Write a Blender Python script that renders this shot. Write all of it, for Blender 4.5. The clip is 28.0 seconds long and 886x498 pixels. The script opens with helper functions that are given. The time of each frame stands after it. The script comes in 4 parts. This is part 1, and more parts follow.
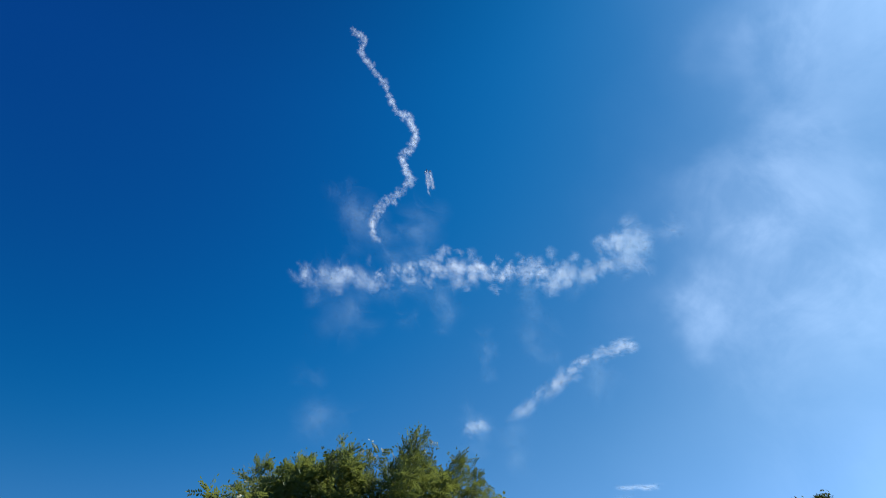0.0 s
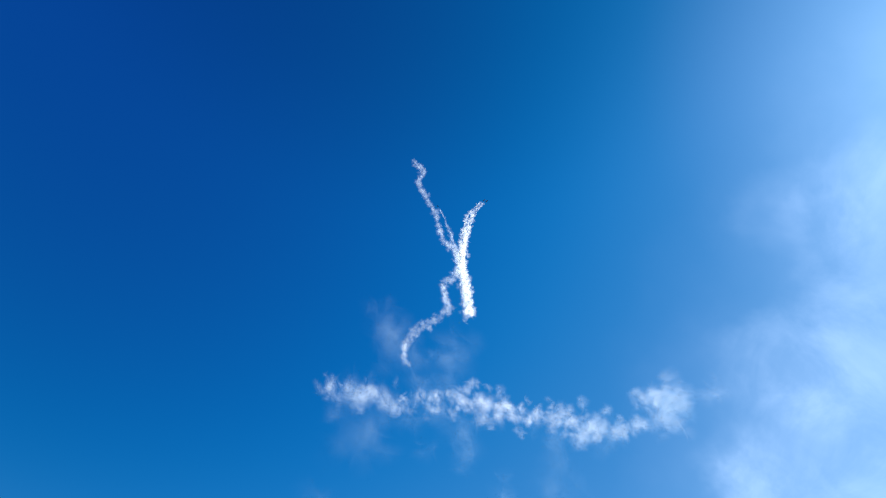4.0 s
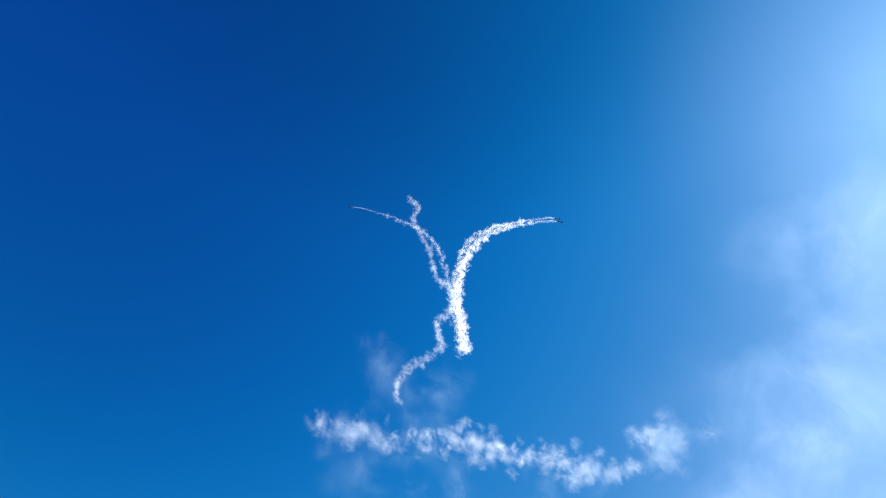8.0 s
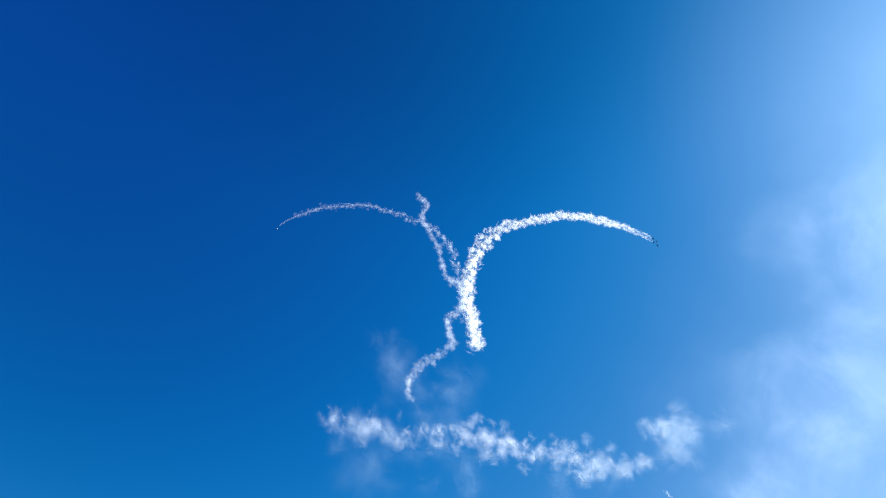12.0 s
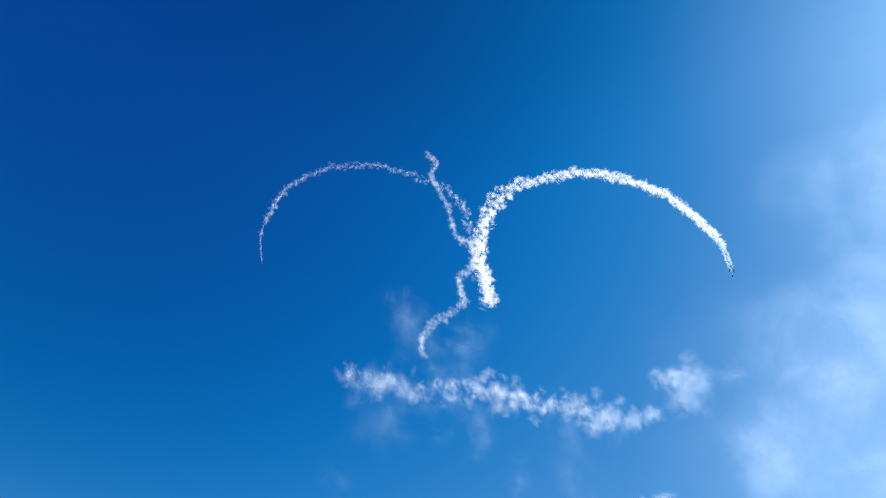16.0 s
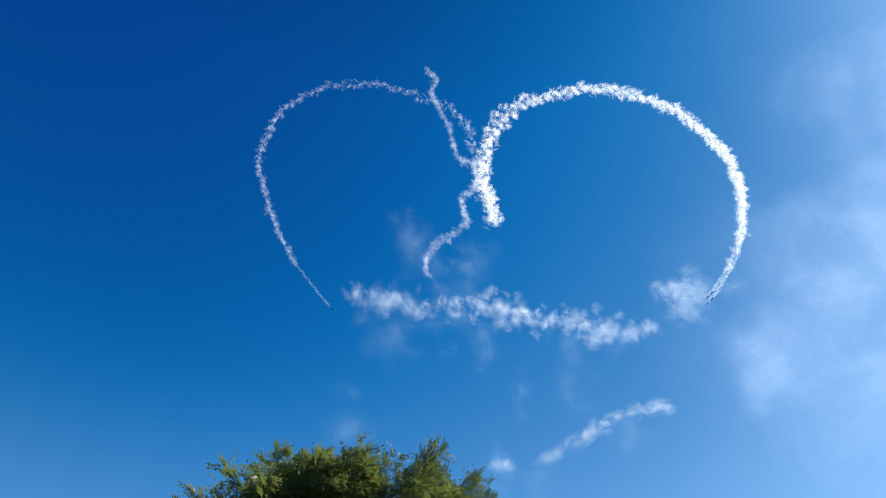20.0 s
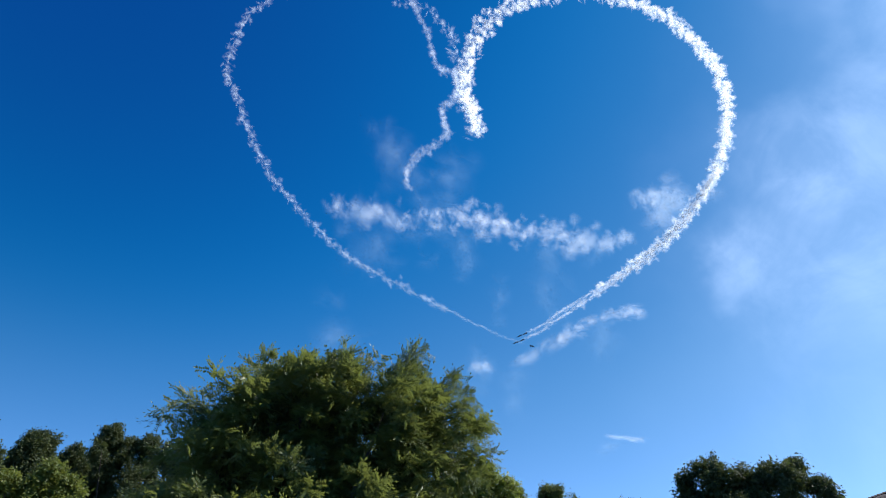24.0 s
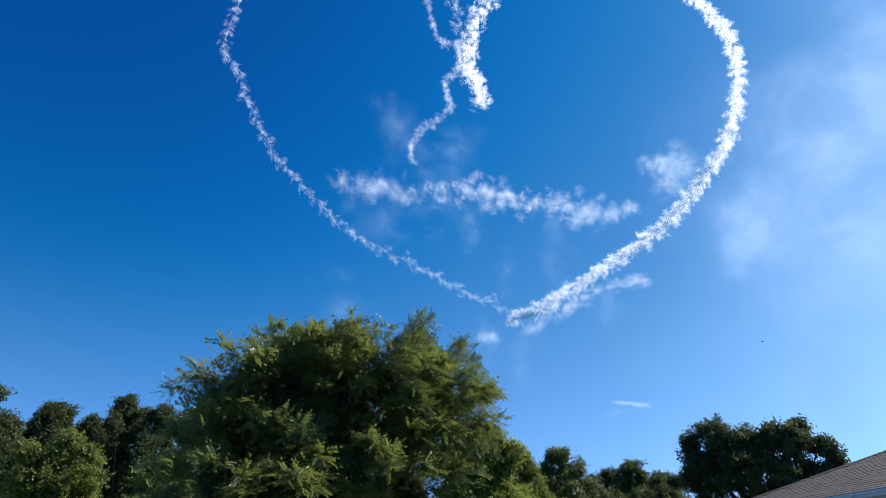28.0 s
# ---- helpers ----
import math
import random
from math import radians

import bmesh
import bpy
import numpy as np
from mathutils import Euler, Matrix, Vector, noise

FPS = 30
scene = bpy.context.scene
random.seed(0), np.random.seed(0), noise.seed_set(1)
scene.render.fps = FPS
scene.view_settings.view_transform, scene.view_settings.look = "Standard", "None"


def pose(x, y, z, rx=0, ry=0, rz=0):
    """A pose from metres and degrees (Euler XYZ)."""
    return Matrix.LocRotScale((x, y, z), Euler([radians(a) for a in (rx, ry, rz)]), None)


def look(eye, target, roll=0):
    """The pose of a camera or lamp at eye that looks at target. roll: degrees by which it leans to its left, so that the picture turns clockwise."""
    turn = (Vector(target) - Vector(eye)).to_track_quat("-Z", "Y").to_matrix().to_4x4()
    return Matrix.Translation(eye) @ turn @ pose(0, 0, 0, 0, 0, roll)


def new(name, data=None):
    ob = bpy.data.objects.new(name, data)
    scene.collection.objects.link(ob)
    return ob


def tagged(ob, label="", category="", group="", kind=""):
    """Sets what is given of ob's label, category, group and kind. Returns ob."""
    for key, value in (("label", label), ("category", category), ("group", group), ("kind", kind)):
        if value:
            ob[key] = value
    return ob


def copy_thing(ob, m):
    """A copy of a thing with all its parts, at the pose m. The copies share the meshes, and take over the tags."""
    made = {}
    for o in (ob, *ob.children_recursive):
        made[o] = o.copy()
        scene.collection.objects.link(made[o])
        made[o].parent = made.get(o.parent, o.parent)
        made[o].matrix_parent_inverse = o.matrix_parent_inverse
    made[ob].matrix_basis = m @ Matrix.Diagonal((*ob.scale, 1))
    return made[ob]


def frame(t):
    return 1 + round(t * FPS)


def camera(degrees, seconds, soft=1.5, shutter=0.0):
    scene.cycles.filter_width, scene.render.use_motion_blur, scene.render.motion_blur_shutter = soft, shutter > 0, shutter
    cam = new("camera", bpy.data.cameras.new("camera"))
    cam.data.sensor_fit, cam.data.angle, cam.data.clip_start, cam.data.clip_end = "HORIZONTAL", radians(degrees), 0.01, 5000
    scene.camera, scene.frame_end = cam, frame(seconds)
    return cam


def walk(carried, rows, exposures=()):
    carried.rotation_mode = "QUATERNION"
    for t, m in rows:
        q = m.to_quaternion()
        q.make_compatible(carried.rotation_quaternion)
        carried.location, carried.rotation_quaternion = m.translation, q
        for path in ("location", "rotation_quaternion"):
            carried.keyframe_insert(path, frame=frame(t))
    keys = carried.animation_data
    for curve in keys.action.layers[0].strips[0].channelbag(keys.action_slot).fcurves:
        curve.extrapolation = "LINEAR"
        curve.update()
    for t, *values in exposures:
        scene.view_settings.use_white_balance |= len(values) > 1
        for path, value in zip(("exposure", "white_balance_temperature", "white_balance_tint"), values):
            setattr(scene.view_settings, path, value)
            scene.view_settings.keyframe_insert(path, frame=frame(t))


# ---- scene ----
# The camera turns on one spot, held in the hand at eye height.
EYE = (0.0, 0.0, 1.6)
TURNS = [
    (0.0, 129.89, 8.377, 4.505), (0.5, 131.802, 8.084, 6.642), (1.0, 133.501, 7.44, 8.012), (1.5, 134.998, 6.789, 8.33), (2.0, 136.942, 6.002, 7.855),
    (2.5, 138.575, 4.639, 6.454), (3.0, 140.33, 2.788, 4.306), (3.5, 141.23, 0.799, 1.922), (5.5, 144.55, -0.07, 0.918), (6.0, 144.863, -0.091,
    0.876), (6.5, 145.112, -0.008, 0.828), (7.0, 145.18, 0.055, 0.599), (7.5, 145.212, 0.071, 0.205), (8.0, 145.197, 0.141, 0.107), (8.5, 145.149,
    0.078, 0.049), (9.0, 145.121, 0.043, 0.061), (9.5, 145.042, -0.006, 0.067), (10.0, 144.976, 0.024, 0.199), (10.5, 144.927, -0.072, 0.201), (11.0,
    144.825, -0.143, 0.518), (11.5, 144.654, -0.263, 0.778), (12.0, 144.325, -0.398, 0.999), (12.5, 143.93, -0.48, 1.119), (14.5, 142.28, -0.793,
    1.889), (15.0, 141.48, -0.763, 2.026), (15.5, 140.534, -0.761, 2.125), (16.0, 139.564, -0.79, 2.177), (16.5, 138.565, -0.782, 2.236), (17.0,
    137.49, -0.78, 2.305), (17.5, 136.511, -0.86, 2.267), (18.0, 135.566, -0.72, 2.415), (18.5, 134.66, -0.342, 2.812), (19.0, 133.695, -0.44, 2.795),
    (19.5, 132.315, -0.502, 2.8), (20.0, 130.979, -0.404, 2.869), (20.5, 129.406, -0.565, 2.658), (21.0, 127.539, -0.506, 2.652), (21.5, 126.167,
    -0.494, 2.658), (23.5, 122.383, 0.747, 1.676), (24.0, 121.623, 1.009, 1.388), (24.5, 121.013, 1.249, 1.177), (25.0, 120.694, 1.411, 1.054), (25.5,
    120.47, 1.595, 0.918), (26.0, 120.242, 1.676, 0.936), (26.5, 120.025, 1.784, 1.027), (27.0, 119.648, 1.789, 1.063), (27.5, 119.062, 1.86, 1.194),
    (28.0, 118.512, 1.617, 2.29),
]
cam = camera(75.98, 28.0, soft=0.85)
walk(cam, [(t, pose(*EYE, a, b, c)) for t, a, b, c in TURNS],
     exposures=[(0.0, 0.34, 6500, 10), (1.5, 0.52, 6500, 10), (3.0, 0.62, 6500, 10), (5.5, 0.7, 6500, 10), (12.0, 0.68, 6500, 10),
                (16.0, 0.61, 6500, 10), (21.5, 0.45, 6500, 10), (24.0, 0.51, 6380, 14), (28.0, 0.58, 6380, 14)])

# ---------------------------------------------------------------- sky and sun
SUN_AZ, SUN_EL = 72.0, 44.0


def aim(az, el):
    a, e = radians(az), radians(el)
    return Vector((math.sin(a) * math.cos(e), math.cos(a) * math.cos(e), math.sin(e)))


SUN = aim(SUN_AZ, SUN_EL)


class Nodes:
    """A short hand for node trees."""

    def __init__(self, tree):
        self.tree = tree
        tree.nodes.clear()

    def add(self, kind, ins=None, **settings):
        n = self.tree.nodes.new(kind)
        for k, v in settings.items():
            setattr(n, k, v)
        for k, v in (ins or {}).items():
            if isinstance(v, bpy.types.NodeSocket):
                self.tree.links.new(v, n.inputs[k])
            else:
                n.inputs[k].default_value = v
        return n

    def math(self, op, a, b=0.0, c=None, clamp=False):
        ins = {0: a, 1: b}
        if c is not None:
            ins[2] = c
        return self.add("ShaderNodeMath", ins, operation=op, use_clamp=clamp).outputs[0]

    def mixc(self, fac, a, b, blend="MIX"):
        n = self.add("ShaderNodeMix", {0: fac, 6: a, 7: b}, data_type="RGBA", blend_type=blend)
        return n.outputs[2]

    def ramp(self, x, lo, hi, a=0.0, b=1.0, smooth=True):
        return self.add("ShaderNodeMapRange", {0: x, 1: lo, 2: hi, 3: a, 4: b},
                        interpolation_type="SMOOTHSTEP" if smooth else "LINEAR").outputs[0]

    def noise(self, vec, scale, detail=4.0, rough=0.55, warp=0.0):
        return self.add("ShaderNodeTexNoise", {"Vector": vec, "Scale": scale, "Detail": detail,
                                               "Roughness": rough, "Distortion": warp}).outputs[0]


def make_world():
    w = bpy.data.worlds.new("sky")
    scene.world = w
    w.use_nodes = True
    n = Nodes(w.node_tree)
    sky = n.add("ShaderNodeTexSky", sky_type="NISHITA", sun_disc=False, sun_elevation=radians(SUN_EL),
                sun_rotation=radians(SUN_AZ), altitude=200.0, air_density=1.0, dust_density=0.3, ozone_density=3.0)
    way = n.add("ShaderNodeTexCoord").outputs["Generated"]
    # deep saturated blue of the clip: green falls off faster than blue away from the sun, and red is held back
    sep = n.add("ShaderNodeSeparateColor", {0: sky.outputs[0]})
    g = n.math("MAXIMUM", n.math("SUBTRACT", n.math("MULTIPLY", sep.outputs[1], 1.24), 0.66), 0.1)
    low = n.ramp(n.add("ShaderNodeSeparateXYZ", {0: way}).outputs[2], 0.0, 0.35, 0.83, 1.0)
    b = n.math("ADD", n.math("MULTIPLY", g, 1.36), 2.75)
    g = n.math("MULTIPLY", g, low)
    r = n.math("SMOOTH_MAX", n.math("SUBTRACT", n.math("MULTIPLY", g, 0.6), 1.0), 0.02, 0.35)
    deep = n.add("ShaderNodeCombineColor", {0: r, 1: g, 2: b}).outputs[0]
    zenith = n.ramp(n.add("ShaderNodeSeparateXYZ", {0: way}).outputs[2], 0.8, 1.0, 1.0, 0.75)
    # darkest a quarter turn from the sun
    away = n.add("ShaderNodeVectorMath", {0: way, 1: aim(-82.0, 52.0)}, operation="DOT_PRODUCT").outputs["Value"]
    zenith = n.math("MULTIPLY", zenith, n.ramp(away, 0.5, 1.0, 1.0, 0.76))
    deep = n.add("ShaderNodeVectorMath", {0: deep, 3: zenith}, operation="SCALE").outputs[0]
    # bright haze round the sun
    near = n.add("ShaderNodeVectorMath", {0: way, 1: SUN}, operation="DOT_PRODUCT").outputs["Value"]
    halo = n.math("MULTIPLY", n.math("POWER", n.ramp(near, 0.9, 1.0, smooth=False), 1.6), 0.09)
    lit = n.mixc(halo, deep, (6.0, 7.8, 13.0, 1))
    bg = n.add("ShaderNodeBackground", {0: lit, 1: 0.069})
    n.add("ShaderNodeOutputWorld", {0: bg.outputs[0]})


make_world()
sun_data = bpy.data.lights.new("sun", "SUN")
sun_data.energy, sun_data.angle, sun_data.color = 5.0, radians(0.53), (1.0, 0.95, 0.86)
sun = new("sun", sun_data)
sun.matrix_world = look((0, 0, 0), -SUN)
sun.location = (60, 20, 80)
scene.cycles.transparent_max_bounces = 96

# ---------------------------------------------------------------- materials


def material(name):
    m = bpy.data.materials.new(name)
    m.use_nodes = True
    return m, Nodes(m.node_tree)


def finish(n, shader):
    n.add("ShaderNodeOutputMaterial", {0: shader})


def smoke_material(name, alpha, colour, even=0.7):
    """Lit smoke: soft tufts that fade out to their rims and scatter light on both sides."""
    m, n = material(name)
    fade = n.add("ShaderNodeAttribute", attribute_name="fade").outputs["Fac"]
    rnd = n.add("ShaderNodeObjectInfo").outputs["Random"]
    a = n.math("MULTIPLY", n.math("MULTIPLY", n.ramp(fade, 0.0, 1.0), alpha), n.ramp(rnd, 0.0, 1.0, 0.7, 1.15, False), clamp=True)
    d = n.add("ShaderNodeBsdfDiffuse", {0: colour, 1: 1.0}).outputs[0]
    # smoke scatters much of its light evenly, whichever way a tuft is turned
    ahead = n.add("ShaderNodeCombineXYZ", {0: SUN.x, 1: SUN.y, 2: SUN.z}).outputs[0]
    behind = n.add("ShaderNodeCombineXYZ", {0: -SUN.x, 1: -SUN.y, 2: -SUN.z}).outputs[0]
    same = n.add("ShaderNodeAddShader", {0: n.add("ShaderNodeBsdfDiffuse", {0: colour, 1: 0.0, 2: ahead}).outputs[0],
                                         1: n.add("ShaderNodeBsdfTranslucent", {0: colour, 1: behind}).outputs[0]}).outputs[0]
    t = n.add("ShaderNodeBsdfTranslucent", {0: colour}).outputs[0]
    s = n.add("ShaderNodeMixShader", {0: 0.5, 1: d, 2: t}).outputs[0]
    s = n.add("ShaderNodeMixShader", {0: even, 1: s, 2: same}).outputs[0]
    clear = n.add("ShaderNodeBsdfTransparent").outputs[0]
    finish(n, n.add("ShaderNodeMixShader", {0: a, 1: clear, 2: s}).outputs[0])
    return m


def leaf_material(name, dark, light, back, gloss=0.35):
    m, n = material(name)
    isle = n.add("ShaderNodeNewGeometry").outputs["Random Per Island"]
    where = n.add("ShaderNodeTexCoord").outputs["Object"]
    patch = n.noise(where, 0.9, 2.0)
    f = n.math("ADD", n.math("MULTIPLY", isle, 0.6), n.math("MULTIPLY", n.ramp(patch, 0.35, 0.65), 0.4))
    base = n.mixc(f, dark, light)
    p = n.add("ShaderNodeBsdfPrincipled", {"Base Color": base, "Roughness": gloss, "Specular IOR Level": 0.42})
    t = n.add("ShaderNodeBsdfTranslucent", {0: n.mixc(f, back, light)}).outputs[0]
    finish(n, n.add("ShaderNodeMixShader", {0: 0.38, 1: p.outputs[0], 2: t}).outputs[0])
    return m


def plain_material(name, a, b, rough=0.6, scale=3.0, metal=0.0, bump=0.2, fine=40.0):
    m, n = material(name)
    where = n.add("ShaderNodeTexCoord").outputs["Object"]
    big = n.noise(where, scale, 4.0)
    small = n.noise(where, fine, 3.0)
    base = n.mixc(n.ramp(n.math("ADD", n.math("MULTIPLY", big, 0.7), n.math("MULTIPLY", small, 0.3)), 0.3, 0.7), a, b)
    bm = n.add("ShaderNodeBump", {"Height": small, "Strength": bump, "Distance": 0.01}).outputs[0]
    p = n.add("ShaderNodeBsdfPrincipled", {"Base Color": base, "Metallic": metal, "Normal": bm,
                                           "Roughness": n.ramp(big, 0.3, 0.7, rough - 0.08, rough + 0.08)})
    finish(n, p.outputs[0])
    return m


def shingle_material():
    m, n = material("shingle")
    rnd = n.add("ShaderNodeObjectInfo").outputs["Random"]
    isle = n.add("ShaderNodeNewGeometry").outputs["Random Per Island"]
    where = n.add("ShaderNodeTexCoord").outputs["Object"]
    grit = n.noise(where, 160.0, 2.0)
    f = n.math("FRACT", n.math("ADD", rnd, isle))
    base = n.mixc(f, (0.016, 0.012, 0.012, 1), (0.04, 0.029, 0.028, 1))
    base = n.mixc(n.ramp(grit, 0.3, 0.7, 0.0, 0.3), base, (0.07, 0.054, 0.052, 1))
    bm = n.add("ShaderNodeBump", {"Height": grit, "Strength": 0.5, "Distance": 0.004}).outputs[0]
    p = n.add("ShaderNodeBsdfPrincipled", {"Base Color": base, "Roughness": 0.9, "Normal": bm})
    finish(n, p.outputs[0])
    return m


FRESH_WHITE = smoke_material("fresh_smoke", 0.13, (0.62, 0.67, 0.7, 1), 0.88)
THIN_WHITE = smoke_material("thin_smoke", 0.052, (0.56, 0.65, 0.74, 1), 0.85)
THIN_FRESH = smoke_material("thin_fresh_smoke", 0.095, (0.58, 0.66, 0.74, 1), 0.85)
OLD_SMOKE = smoke_material("old_smoke", 0.045, (0.46, 0.53, 0.62, 1), 0.75)
SOFT_SMOKE = smoke_material("soft_smoke", 0.027, (0.47, 0.56, 0.66, 1))
FAINT_SMOKE = smoke_material("faint_smoke", 0.008, (0.36, 0.5, 0.62, 1))
LEAF_NEAR = leaf_material("pinnate_leaf", (0.03, 0.054, 0.02, 1), (0.15, 0.19, 0.055, 1), (0.29, 0.34, 0.06, 1), 0.43)
LEAF_MAPLE = leaf_material("maple_leaf", (0.06, 0.095, 0.02, 1), (0.24, 0.29, 0.045, 1), (0.42, 0.5, 0.07, 1), 0.5)
# also the locust's inner leaves, where crown shade is put into the colour
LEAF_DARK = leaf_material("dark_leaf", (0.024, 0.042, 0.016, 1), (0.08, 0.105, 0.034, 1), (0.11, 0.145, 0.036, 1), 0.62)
LEAF_BRIGHT = leaf_material("bright_leaf", (0.045, 0.075, 0.016, 1), (0.19, 0.225, 0.04, 1), (0.3, 0.35, 0.05, 1), 0.5)
LEAF_MID = leaf_material("mid_leaf", (0.04, 0.07, 0.02, 1), (0.125, 0.16, 0.04, 1), (0.2, 0.25, 0.045, 1), 0.5)
BARK = plain_material("bark", (0.03, 0.024, 0.018, 1), (0.08, 0.065, 0.05, 1), 0.9, 2.5, 0.0, 0.8, 18.0)
GRASS = plain_material("grass", (0.035, 0.055, 0.018, 1), (0.09, 0.1, 0.045, 1), 0.9, 0.15, 0.0, 0.5, 12.0)
JET_BLUE = plain_material("jet_paint", (0.02, 0.035, 0.075, 1), (0.035, 0.05, 0.1, 1), 0.4, 0.4, 0.0, 0.05)
JET_GREY = plain_material("jet_grey", (0.12, 0.13, 0.15, 1), (0.18, 0.19, 0.21, 1), 0.45, 0.5, 0.0, 0.05)
JET_METAL = plain_material("jet_nozzle", (0.1, 0.09, 0.085, 1), (0.2, 0.19, 0.18, 1), 0.35, 2.0, 0.9, 0.05)
CANOPY = plain_material("jet_canopy", (0.02, 0.02, 0.022, 1), (0.03, 0.03, 0.03, 1), 0.12, 1.0, 0.0, 0.0)
SHINGLE = shingle_material()
FASCIA = plain_material("fascia_paint", (0.7, 0.72, 0.72, 1), (0.8, 0.8, 0.79, 1), 0.5, 1.2, 0.0, 0.05)
SIDING = plain_material("siding_paint", (0.5, 0.52, 0.52, 1), (0.58, 0.59, 0.58, 1), 0.6, 0.8, 0.0, 0.1)
DECK = plain_material("roof_deck", (0.08, 0.065, 0.06, 1), (0.11, 0.09, 0.085, 1), 0.9)

# ---------------------------------------------------------------- mesh tools


def mesh_from(name, verts, faces, mat, smooth=False):
    me = bpy.data.meshes.new(name)
    me.from_pydata([tuple(v) for v in verts], [], [tuple(f) for f in faces])
    me.materials.append(mat)
    if smooth:
        me.shade_smooth()
    me.update()
    return me


def part(name, bm, mat, parent, label="", smooth=False):
    """One bmesh as one mesh object under a thing or a part."""
    me = bpy.data.meshes.new(name)
    bm.to_mesh(me)
    bm.free()
    me.materials.append(mat)
    if smooth:
        me.shade_smooth()
    ob = new(name, me)
    ob.parent = parent
    return tagged(ob, label)


def piece(name, me, parent, m, label=""):
    ob = new(name, me)
    ob.parent = parent
    ob.matrix_basis = m
    return tagged(ob, label)


def thing(name, m, label, category, group="", kind=""):
    ob = new(name)
    ob.matrix_basis = m
    return tagged(ob, label, category, group, kind)


def box(bm, x0, x1, y0, y1, z0, z1):
    r = bmesh.ops.create_cube(bm, size=1.0)
    for v in r["verts"]:
        v.co = Vector((x0 + (v.co.x + 0.5) * (x1 - x0), y0 + (v.co.y + 0.5) * (y1 - y0), z0 + (v.co.z + 0.5) * (z1 - z0)))
    return r["verts"]


def tube_arrays(points, radii, sides=7):
    """Vertices and faces of a tapering tube along points."""
    vs, fs = [], []
    for i, p in enumerate(points):
        a = Vector(points[max(i - 1, 0)])
        b = Vector(points[min(i + 1, len(points) - 1)])
        q = (b - a).to_track_quat("Z", "Y")
        for k in range(sides):
            w = 2 * math.pi * k / sides
            vs.append(Vector(p) + q @ Vector((math.cos(w), math.sin(w), 0)) * radii[i])
    for i in range(len(points) - 1):
        for k in range(sides):
            k2 = (k + 1) % sides
            fs.append((i * sides + k, i * sides + k2, (i + 1) * sides + k2, (i + 1) * sides + k))
    fs.append(tuple(range(sides))[::-1])
    fs.append(tuple((len(points) - 1) * sides + k for k in range(sides)))
    return vs, fs


# ---------------------------------------------------------------- ground
def make_ground():
    vs, fs = [(0, 0, 0)], []
    rings, around = [4, 12, 30, 80, 200, 600, 1800, 4800], 48
    for r in rings:
        for k in range(around):
            a = 2 * math.pi * k / around
            vs.append((r * math.cos(a), r * math.sin(a), 0.12 * noise.noise((r * math.cos(a) * 0.05, r * math.sin(a) * 0.05, 0)) if r < 100 else 0))
    for k in range(around):
        fs.append((0, 1 + k, 1 + (k + 1) % around))
    for i in range(len(rings) - 1):
        for k in range(around):
            a, b = 1 + i * around + k, 1 + i * around + (k + 1) % around
            fs.append((a, a + around, b + around, b))
    ob = new("ground", mesh_from("ground", vs, fs, GRASS, True))
    tagged(ob, "green mown lawn running out to the horizon", "ground", kind="structure")


make_ground()

# ---------------------------------------------------------------- far haze
# Thin cloud bank towards the sun, far behind everything, drifting slowly.
# (azimuth, elevation, radius in degrees, weight)
# (azimuth, elevation, radius in degrees, weight): torn cloud, and the even haze that it hangs in
CLOUDS = [(53.5, 40.0, 6.5, 0.42), (47.5, 43.5, 4.5, 0.15), (41.5, 33.3, 5.5, 0.5), (36.0, 33.8, 4.5, 0.38), (29.6, 26.0, 3.8, 0.48),
          (28.4, 29.0, 2.8, 0.3), (35.5, 24.5, 7.0, 0.32), (44.0, 27.0, 8.0, 0.32), (62.0, 46.0, 8.0, 0.1), (40.0, 14.0, 12.0, 0.2)]
HAZES = [(45.0, 27.0, 18.0, 0.12), (36.0, 14.0, 17.0, 0.1), (62.0, 30.0, 20.0, 0.1), (32.0, 30.0, 9.0, 0.06)]


